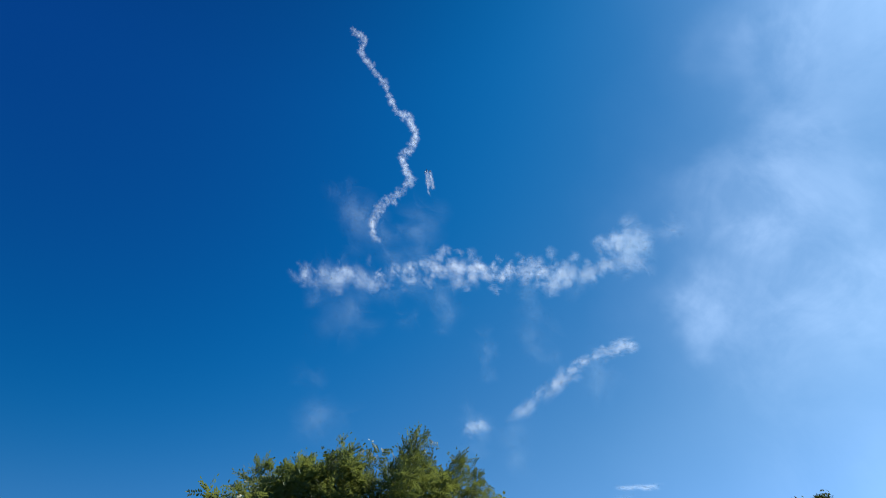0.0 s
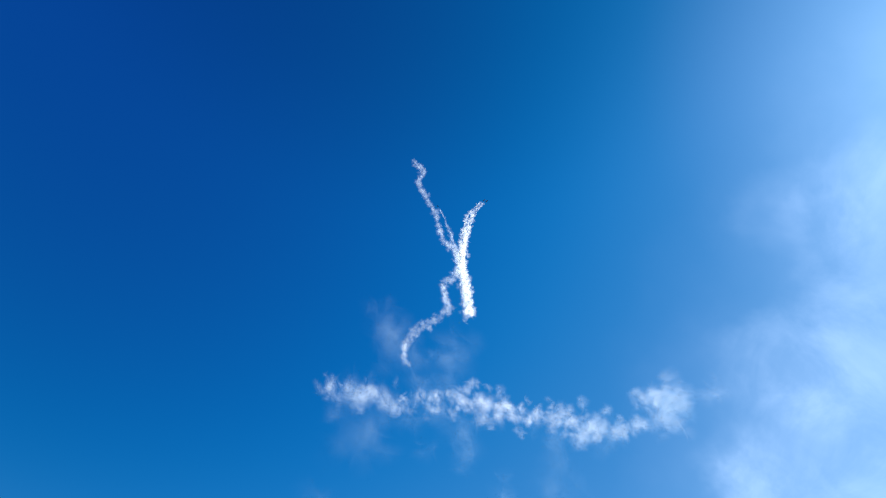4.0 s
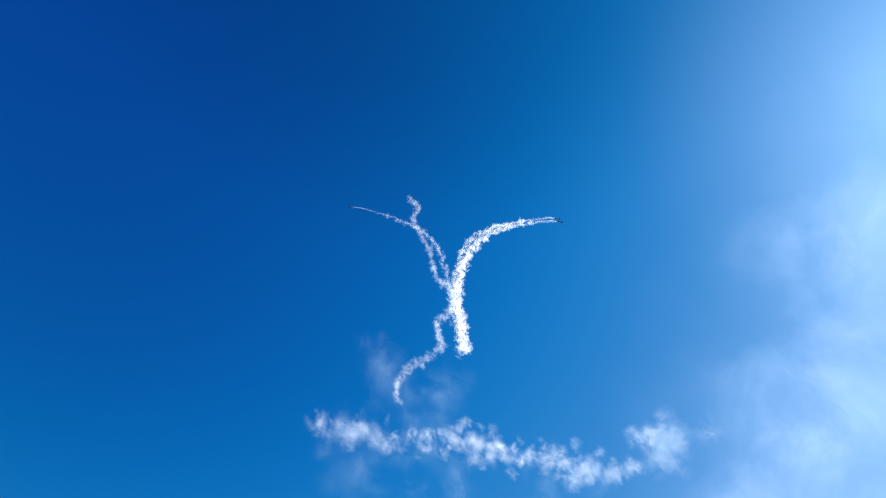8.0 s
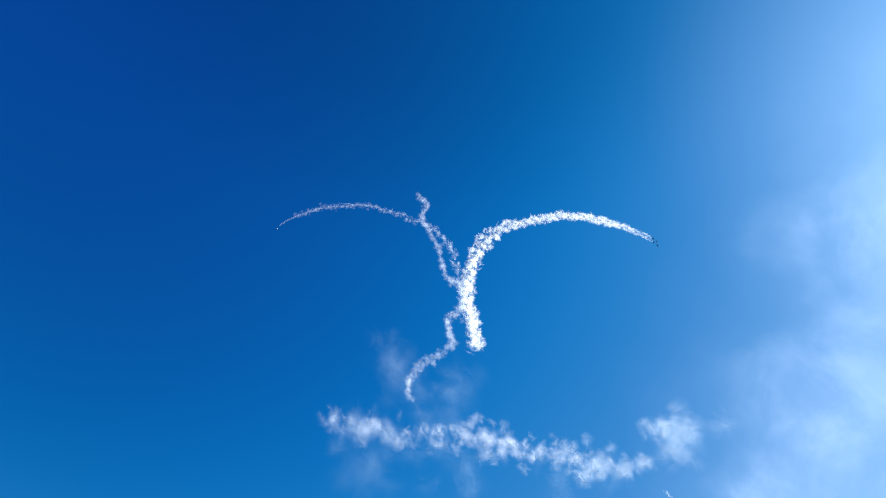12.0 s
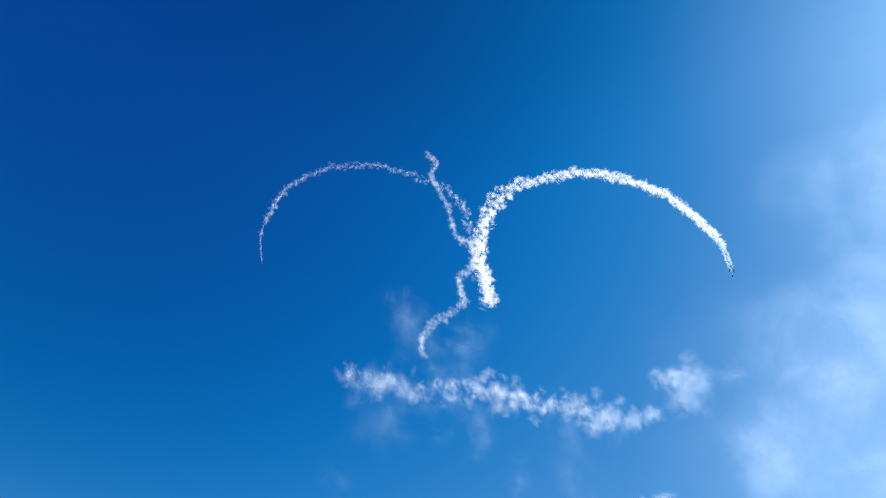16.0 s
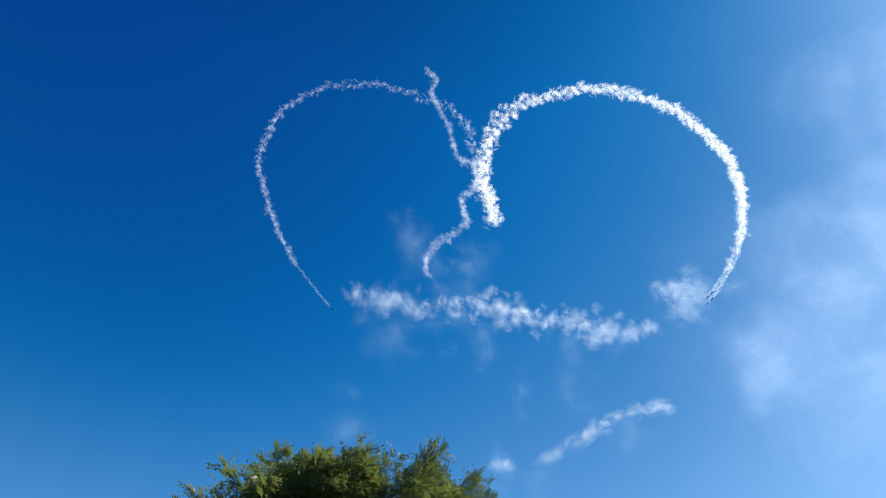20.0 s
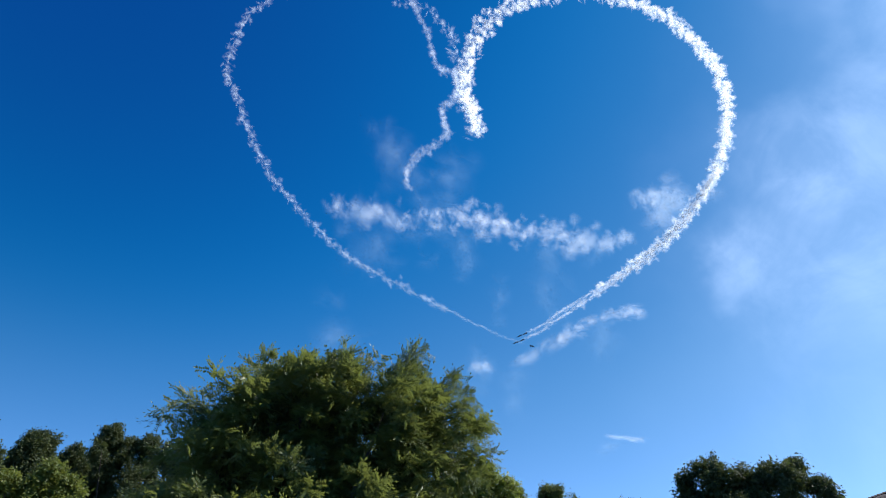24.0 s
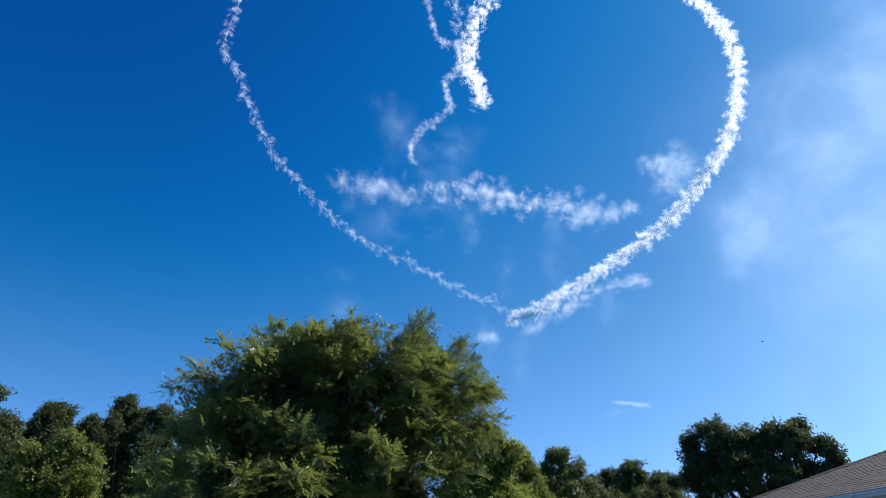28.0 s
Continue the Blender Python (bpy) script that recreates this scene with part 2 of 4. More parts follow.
def make_haze():
    m, n = material("haze")
    way = n.add("ShaderNodeVectorMath", {0: n.add("ShaderNodeTexCoord").outputs["Object"]}, operation="NORMALIZE").outputs[0]
    soft = n.noise(way, 5.0, 6.0, 0.6, 0.6)
    fine = n.noise(way, 14.0, 4.0, 0.5, 0.5)
    bent = n.add("ShaderNodeVectorMath", {0: n.add("ShaderNodeTexNoise", {"Vector": way, "Scale": 7.0, "Detail": 4.0}).outputs[1],
                                          1: (0.5, 0.5, 0.5)}, operation="SUBTRACT").outputs[0]
    bent = n.add("ShaderNodeVectorMath", {0: bent, 3: 0.16}, operation="SCALE").outputs[0]
    wob = n.add("ShaderNodeVectorMath", {0: way, 1: bent}, operation="ADD").outputs[0]
    wob = n.add("ShaderNodeVectorMath", {0: wob}, operation="NORMALIZE").outputs[0]

    def summed(lobes):
        total = None
        for az, el, rad, weight in lobes:
            d = n.add("ShaderNodeVectorMath", {0: wob, 1: aim(az, el)}, operation="DOT_PRODUCT").outputs["Value"]
            lobe = n.ramp(d, math.cos(radians(rad * 1.35)), math.cos(radians(rad * 0.1)), 0.0, weight)
            total = lobe if total is None else n.math("ADD", total, lobe)
        return total

    tex = n.math("ADD", n.math("MULTIPLY", n.ramp(soft, 0.36, 0.68), 0.8), n.math("MULTIPLY", n.ramp(fine, 0.36, 0.7), 0.3))
    a = n.math("ADD", n.math("MULTIPLY", summed(CLOUDS), n.math("ADD", n.math("MULTIPLY", tex, 0.85), 0.2)), summed(HAZES))
    a = n.math("MINIMUM", a, 0.9)
    # the thin haze only adds its light to the sky behind it
    glow = n.add("ShaderNodeEmission", {0: (0.37, 0.42, 0.49, 1), 1: n.math("MULTIPLY", a, 0.55)}).outputs[0]
    clear = n.add("ShaderNodeBsdfTransparent").outputs[0]
    finish(n, n.add("ShaderNodeAddShader", {0: clear, 1: glow}).outputs[0])
    vs, fs = [], []
    na, ne = 40, 28
    for i in range(ne + 1):
        for k in range(na + 1):
            vs.append(aim(-5 + 105 * k / na, -3 + 75 * i / ne) * 4300)
    for i in range(ne):
        for k in range(na):
            a0 = i * (na + 1) + k
            fs.append((a0, a0 + 1, a0 + na + 2, a0 + na + 1))
    ob = new("backdrop", mesh_from("backdrop", vs, fs, m, True))
    ob.location = EYE
    return tagged(ob, "thin pale blue haze and cloud near the sun", "cloud", kind="structure")


haze = make_haze()

# ---------------------------------------------------------------- trees
rng = np.random.default_rng(7)


def leaf_faces(vs, fs, base, along, side, length, width, fold=0.0):
    """A pointed leaf of four corners, slightly folded."""
    up = np.cross(along, side)
    i = len(vs)
    vs += [base, base + along * length * 0.45 + side * width * 0.5 + up * fold, base + along * length,
           base + along * length * 0.45 - side * width * 0.5 + up * fold]
    fs.append((i, i + 1, i + 2, i + 3))


def unit(v):
    return v / (np.linalg.norm(v) + 1e-9)


def spray_mesh(name, mat, length, twigs, leaf, leaflet, droop, pinnate):
    """A leafy branch along +X: a stem, side twigs, and leaves (pinnate or simple)."""
    vs, fs = [], []
    stem = [np.array((length * s, 0.12 * length * math.sin(2.2 * s + rng.uniform(-1, 1)) * s, -droop * length * s * s)) for s in np.linspace(0, 1, 6)]

    def tubes(pts, r0):
        o = len(vs)
        v, f = tube_arrays(pts, [r0 * (1 - 0.8 * i / (len(pts) - 1)) for i in range(len(pts))], 4)
        vs.extend(np.array(x) for x in v)
        fs.extend(tuple(o + i for i in q) for q in f)

    tubes(stem, 0.012 * length)
    for _ in range(twigs):
        s = rng.uniform(0.12, 1.0) ** 0.8
        k = min(int(s * 5), 4)
        p = stem[k] + (stem[k + 1] - stem[k]) * (s * 5 - k)
        d = unit(np.array((0.75, rng.normal(0, 0.75), rng.normal(0.12, 0.5))))
        tl = length * rng.uniform(0.22, 0.42) * (1.15 - 0.5 * s)
        pts = [p + d * tl * q + np.array((0, 0, -droop * tl * q * q * 0.9)) for q in (0, 0.5, 1.0)]
        tubes(pts, 0.004 * length)
        count = max(3, int(tl / (leaf * 0.42)))
        for j in range(count):
            q = (j + rng.uniform(0.2, 0.9)) / count
            b = p + d * tl * q + np.array((0, 0, -droop * tl * q * q * 0.9))
            side = unit(np.cross(d, np.array((0, 0, 1.0)) + rng.normal(0, 0.35, 3)))
            a = unit(d * 0.6 + side * (1 if j % 2 else -1) * rng.uniform(0.5, 1.1) + np.array((0, 0, rng.normal(-0.15, 0.35))))
            if pinnate:
                ll = leaf * rng.uniform(0.7, 1.15)
                nrm = unit(np.array((rng.normal(0, 0.45), rng.normal(0, 0.45), 1.0)))
                w = unit(np.cross(a, nrm))
                pairs = 6
                for e in range(pairs):
                    c = b + a * ll * (0.2 + 0.72 * e / pairs) + np.array((0, 0, -0.18 * ll * (e / pairs) ** 2))
                    for sg in (-1, 1):
                        la = unit(w * sg + a * 0.55 + rng.normal(0, 0.13, 3))
                        leaf_faces(vs, fs, c, la, unit(np.cross(la, nrm)), leaflet * rng.uniform(0.8, 1.2), leaflet * 0.48, leaflet * 0.06)
                leaf_faces(vs, fs, b + a * ll * 0.92, a, w, leaflet * 1.1, leaflet * 0.48, leaflet * 0.06)
            else:
                nrm = unit(np.array((rng.normal(0, 0.7), rng.normal(0, 0.7), 1.0)))
                leaf_faces(vs, fs, b, a, unit(np.cross(a, nrm)), leaf * rng.uniform(0.7, 1.2), leaf * 0.6, leaf * 0.08)
    return mesh_from(name, vs, fs, mat)


def clump_mesh(name, mat, radius, leaves, leaf):
    """A rounded spray of small leaves about +X: short twigs from the middle, leaves turned outwards."""
    vs, fs = [], []
    for k in range(7):
        d = unit(rng.normal(0, 1, 3) + np.array((0.8, 0, 0.2)))
        v, f = tube_arrays([np.array((-radius, 0, 0)), d * radius * 0.3, d * radius * 0.9], [0.02 * radius, 0.014 * radius, 0.006 * radius], 4)
        o = len(vs)
        vs.extend(np.array(x) for x in v)
        fs.extend(tuple(o + i for i in q) for q in f)
    knots = [unit(rng.normal(0, 1, 3)) * rng.uniform(0.35, 0.8) * radius for _ in range(9)]
    for _ in range(leaves):
        c = knots[int(rng.integers(9))]
        p = c + rng.normal(0, 0.2, 3) * radius * np.array((1.1, 1.1, 0.75))
        nrm = unit(unit(p) * 0.7 + np.array((0, 0, 0.55)) + rng.normal(0, 0.55, 3))
        a = unit(np.cross(nrm, rng.normal(0, 1, 3)))
        leaf_faces(vs, fs, p, a, np.cross(nrm, a), leaf * rng.uniform(0.7, 1.25), leaf * 0.62, leaf * 0.1)
    return mesh_from(name, vs, fs, mat)


def align(p, d, size, roll):
    q = Vector(d).to_track_quat("X", "Z")
    return Matrix.Translation(p) @ q.to_matrix().to_4x4() @ pose(0, 0, 0, roll, 0, 0) @ Matrix.Diagonal((size, size, size, 1))


def tree(name, az, dist, sprays, count, label, seed, crowns, base=1.0, trunk_r=0.16, group="", arch=0.7, inner=0, size=1.0, shady=False):
    """Trunk, limbs, and leafy branches over the outside of its crown's lobes (across, up, half width, half height in metres)."""
    r = np.random.default_rng(seed)
    x, y = at(az, dist)
    t = thing(name, pose(x, y, 0, 0, 0, -az), label, "tree", group)
    lobes = [np.array((cx, r.normal(0, 0.25) * rx, cz, rx, rx * 0.5 + rz * 0.5, rz)) for cx, cz, rx, rz in crowns]
    foot = sum(c[0] for c in lobes) / len(lobes)
    pts = [(foot + r.normal(0, 0.02) * i, r.normal(0, 0.02) * i, base * i / 4 - 0.05) for i in range(5)]
    v, f = tube_arrays(pts, [trunk_r * (1.35 if i == 0 else 1.0 - 0.07 * i) for i in range(5)], 10)
    ob = new("trunk", mesh_from("trunk", v, f, BARK, True))
    ob.parent = t
    for i in range(max(7, len(lobes))):
        c = lobes[i % len(lobes)]
        a, e = r.uniform(0, 6.3), r.uniform(-0.1, 0.9)
        end = c[:3] + 0.6 * c[3:] * np.array((math.cos(a) * math.cos(e), math.sin(a) * math.cos(e), math.sin(e)))
        start = np.array(pts[-1])
        mid = start * 0.45 + end * 0.55 + np.array((0, 0, 0.1 * c[5]))
        line = [start * (1 - s) ** 2 + 2 * mid * s * (1 - s) + end * s * s for s in np.linspace(0, 1, 7)]
        v, f = tube_arrays(line, [trunk_r * 0.5 * (1 - 0.85 * k / 6) for k in range(7)], 6)
        ob = new("limb", mesh_from("limb", v, f, BARK, True))
        ob.parent = t
    weight = np.array([c[3] * c[5] for c in lobes]) ** 0.8
    weight = weight / weight.sum()
    if inner:
        vs, fs = [], []
        for _ in range(inner):
            c = lobes[int(r.choice(len(lobes), p=weight))]
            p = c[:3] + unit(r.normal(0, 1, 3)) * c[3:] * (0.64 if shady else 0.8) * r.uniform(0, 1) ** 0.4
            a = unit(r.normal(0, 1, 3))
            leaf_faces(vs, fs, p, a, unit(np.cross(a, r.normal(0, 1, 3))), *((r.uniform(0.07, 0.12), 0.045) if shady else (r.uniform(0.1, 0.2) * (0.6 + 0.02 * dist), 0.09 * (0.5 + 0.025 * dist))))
        # a shady crown's inner leaves are coloured darker, in place of shade inside it
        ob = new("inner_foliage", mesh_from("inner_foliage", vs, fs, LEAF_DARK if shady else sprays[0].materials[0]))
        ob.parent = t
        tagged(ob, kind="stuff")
    made = 0
    while made < count:
        k = int(r.choice(len(lobes), p=weight))
        c = lobes[k]
        d = unit(r.normal(0, 1, 3) + np.array((0, -0.1, 0.2)))
        p = c[:3] + d * c[3:] * r.uniform(0.7, 1.3 if shady else 1.14)
        if p[2] < 0.3 or shady and p[2] < 3.3 and r.uniform() < 0.55 or any(np.linalg.norm((p - o[:3]) / o[3:]) < 0.72 for q, o in enumerate(lobes) if q != k):
            continue
        made += 1
        out = unit(d * np.array((1, 1, arch)) + np.array((0, 0, 0.25)) + r.normal(0, 0.25, 3))
        me = sprays[int(r.integers(len(sprays)))]
        tagged(piece("leafy_branch", me, t, align(p - out * 0.25 * size, out, size * r.uniform(0.55, 1.15), r.uniform(-40, 40))), kind="stuff")
    return t


NEAR_SPRAYS = [spray_mesh("pinnate_spray", LEAF_NEAR, 0.8, 13, 0.26, 0.056, 0.42, True) for _ in range(8)]
MAPLE_SPRAYS = [clump_mesh("maple_clump", LEAF_MAPLE, 0.46, 210, 0.1) for _ in range(6)]
DARK_SPRAYS = [clump_mesh("dark_clump", LEAF_DARK, 0.48, 230, 0.125) for _ in range(7)]
MID_SPRAYS = [clump_mesh("mid_clump", LEAF_MID, 0.48, 220, 0.125) for _ in range(7)]
BRIGHT_SPRAYS = [clump_mesh("bright_clump", LEAF_BRIGHT, 0.46, 210, 0.12) for _ in range(7)]


def at(az, dist):
    return dist * math.sin(radians(az)), dist * math.cos(radians(az))


def plant_trees():
    near = "feathery green locust tree with drooping pinnate leaves"
    wood = "woodland edge trees"
    oak = "dark green broadleaf tree at the woods edge"
    lime = "sunlit yellow-green young tree before the wood"
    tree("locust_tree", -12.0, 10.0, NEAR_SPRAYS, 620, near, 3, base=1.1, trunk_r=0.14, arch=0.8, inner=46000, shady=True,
         crowns=[(0.09, 4.39, 0.75, 0.67), (0.75, 4.22, 0.56, 0.5), (-0.5, 4.42, 0.49, 0.49), (-0.83, 4.38, 0.43, 0.42), (-1.37, 4.15, 0.56, 0.41), (-1.99, 3.92, 0.29, 0.19), (-1.35, 4.56, 0.11, 0.12), (1.6, 4.25, 0.52, 0.46), (2.1, 3.95, 0.25, 0.2), (-0.0, 3.41, 1.43, 0.81), (-1.37, 3.4, 0.56, 0.55), (1.09, 3.45, 0.67, 0.68), (-1.75, 2.85, 0.6, 0.7), (-0.48, 2.5, 1.43, 0.77), (0.86, 2.4, 0.93, 0.69)])
    tree("broadleaf_tree", -41.5, 30.0, DARK_SPRAYS, 150, oak, 11, group=wood, inner=1800,
         crowns=[(0.79, 6.46, 0.77, 0.91), (1.36, 6.63, 0.49, 0.71), (0.67, 8.26, 0.3, 0.14), (1.73, 4.81, 1.13, 1.27)])
    tree("broadleaf_tree", -36.3, 34.0, DARK_SPRAYS, 190, oak, 12, group=wood, inner=2200,
         crowns=[(0.06, 7.78, 0.74, 1.0), (0.49, 8.19, 0.52, 0.7), (-0.3, 7.4, 0.49, 0.72), (0.74, 5.55, 1.26, 1.51)])
    tree("broadleaf_tree", -31.6, 38.0, DARK_SPRAYS, 120, oak, 27, group=wood, inner=1500,
         crowns=[(-1.06, 8.92, 0.3, 0.31), (-1.45, 8.25, 0.48, 0.54), (-0.55, 7.55, 0.82, 1.05), (0.48, 7.3, 0.84, 0.91), (0.45, 5.54, 1.38, 1.45)])
    tree("broadleaf_tree", -28.4, 36.0, DARK_SPRAYS, 230, oak, 13, group=wood, inner=2500,
         crowns=[(-1.58, 9.23, 0.66, 0.85), (-1.93, 8.45, 0.48, 0.65), (-0.58, 8.9, 0.62, 0.61), (0.35, 8.96, 0.63, 0.62), (-0.41, 7.35, 1.68, 1.48), (-0.01, 5.37, 1.64, 1.41)])
    tree("broadleaf_tree", -22.8, 33.0, DARK_SPRAYS, 190, oak, 14, group=wood, inner=2200,
         crowns=[(-1.86, 8.02, 0.71, 0.75), (-0.8, 7.41, 1.39, 1.0), (0.97, 6.76, 1.43, 1.15), (-1.04, 5.62, 1.88, 1.36)])
    tree("young_tree", -35.8, 19.0, BRIGHT_SPRAYS, 230, lime, 16, inner=1600, size=0.75,
         crowns=[(-0.45, 4.33, 0.29, 0.25), (0.21, 4.2, 0.33, 0.37), (0.48, 4.71, 0.26, 0.23), (0.94, 4.2, 0.4, 0.41), (-0.08, 3.66, 0.56, 0.55), (0.83, 3.55, 0.73, 0.56), (0.62, 2.6, 1.02, 0.8)])
    tree("young_tree", -25.8, 20.0, MID_SPRAYS, 170, "mid-green shrubby tree before the wood", 17, inner=1500, size=0.75,
         crowns=[(-0.79, 4.01, 0.34, 0.28), (-0.25, 4.21, 0.31, 0.29), (0.27, 4.44, 0.23, 0.23), (-0.28, 3.55, 0.7, 0.47), (-0.18, 3.01, 1.16, 0.85)])
    tree("young_tree", -20.6, 20.0, DARK_SPRAYS, 150, "dark green shrubby tree before the wood", 26, inner=1500, size=0.75,
         crowns=[(-0.64, 3.88, 0.46, 0.39), (-0.02, 3.56, 0.67, 0.49), (-0.27, 3.01, 1.32, 0.96)])
    tree("maple_tree", 2.6, 16.0, MAPLE_SPRAYS, 360, "bright green leafy tree behind the locust", 18, inner=2500, size=0.72,
         crowns=[(-0.54, 4.58, 0.31, 0.33), (-0.01, 4.26, 0.45, 0.35), (-0.24, 3.69, 0.82, 0.57), (0.54, 4.06, 0.27, 0.2), (-0.83, 3.86, 0.6, 0.73), (-0.37, 2.74, 1.3, 0.82)])
    tree("broadleaf_tree", 7.2, 27.0, BRIGHT_SPRAYS, 150, "green broadleaf tree at the woods edge", 19, group=wood, inner=1200, size=0.9,
         crowns=[(-0.8, 5.3, 0.45, 0.43), (-0.62, 4.58, 0.61, 0.58), (-0.87, 3.23, 1.67, 1.12)])
    tree("broadleaf_tree", 10.6, 31.0, MID_SPRAYS, 190, oak, 20, group=wood, inner=2000,
         crowns=[(-1.03, 5.95, 0.73, 0.55), (-0.35, 5.26, 0.72, 0.53), (-1.59, 5.3, 0.51, 0.43), (-0.82, 4.29, 1.41, 0.78), (-0.96, 3.15, 2.12, 1.26)])
    tree("broadleaf_tree", 14.0, 36.0, DARK_SPRAYS, 120, oak, 22, group=wood, inner=800,
         crowns=[(-1.5, 5.16, 0.44, 0.36), (-1.29, 4.05, 0.77, 0.58), (-1.51, 3.62, 1.67, 1.31)])
    tree("broadleaf_tree", 17.0, 38.0, MID_SPRAYS, 160, "slender tree with an open crown", 21, inner=700,
         crowns=[(-1.24, 6.01, 0.65, 0.45), (-0.58, 5.52, 0.44, 0.37), (-2.0, 5.43, 0.45, 0.38), (-1.33, 4.95, 0.79, 0.5), (-1.4, 4.24, 1.32, 0.67), (-1.56, 3.35, 1.85, 1.2)])
    tree("broadleaf_tree", 20.0, 36.0, DARK_SPRAYS, 120, oak, 24, group=wood, inner=700,
         crowns=[(-1.5, 4.88, 0.38, 0.35), (-0.82, 4.83, 0.41, 0.4), (-1.52, 3.59, 1.42, 1.13)])
    tree("broadleaf_tree", 13.2, 40.0, DARK_SPRAYS, 110, oak, 31, group=wood, inner=1200,
         crowns=[(0.0, 5.7, 0.9, 0.6), (-0.7, 5.0, 1.3, 0.9), (0.8, 5.0, 1.2, 0.9), (0.0, 3.4, 2.0, 1.4)])
    tree("broadleaf_tree", 5.6, 34.0, MID_SPRAYS, 120, oak, 32, group=wood, inner=1200,
         crowns=[(0.0, 5.6, 0.8, 0.7), (-0.9, 5.3, 0.9, 0.9), (0.6, 4.6, 1.2, 1.2), (-0.3, 3.2, 1.8, 1.2)])
    tree("broadleaf_tree", 17.2, 42.0, DARK_SPRAYS, 100, oak, 33, group=wood, inner=1200,
         crowns=[(0.0, 5.7, 0.8, 0.6), (0.5, 5.0, 1.4, 0.9), (-0.9, 4.9, 1.2, 0.9), (0.0, 3.4, 2.2, 1.4)])
    tree("broadleaf_tree", -33.2, 40.0, MID_SPRAYS, 170, oak, 34, group=wood, inner=2500,
         crowns=[(0.0, 8.5, 1.0, 0.9), (-0.9, 7.9, 1.0, 1.0), (0.9, 7.7, 1.1, 1.0), (0.0, 6.0, 2.0, 1.6)])
    tree("broadleaf_tree", -38.7, 36.0, DARK_SPRAYS, 160, oak, 35, group=wood, inner=2500,
         crowns=[(0.0, 7.3, 0.9, 0.8), (0.8, 6.9, 1.0, 0.9), (-0.6, 6.7, 0.9, 0.9), (0.0, 5.3, 1.8, 1.5)])
    tree("oak_tree", 25.4, 30.0, DARK_SPRAYS, 400, "dark rounded oak beside the house", 23, inner=7000, base=1.2, trunk_r=0.22,
         crowns=[(-1.54, 6.44, 0.76, 0.6), (-2.53, 5.79, 0.48, 0.7), (-0.02, 5.92, 0.8, 0.53), (-0.87, 5.79, 0.91, 0.73), (1.97, 6.19, 0.5, 0.38), (1.45, 5.53, 0.88, 0.7), (0.83, 5.93, 0.65, 0.62), (-0.09, 5.2, 0.92, 0.8), (-1.04, 4.95, 1.01, 0.91), (2.59, 5.36, 0.61, 0.5), (3.02, 4.86, 0.36, 0.26), (-0.08, 4.4, 2.22, 1.04), (-2.39, 4.47, 0.89, 1.2), (-1.57, 4.88, 0.92, 1.08), (2.11, 4.11, 1.0, 0.77), (-0.6, 2.41, 2.47, 1.31)])


plant_trees()

# ---------------------------------------------------------------- house
EAVE_Z, HOUSE_X, HOUSE_Y, HOUSE_W, HOUSE_L, PITCH = 2.5, 7.8, 21.5, 9.0, 16.0, 0.33


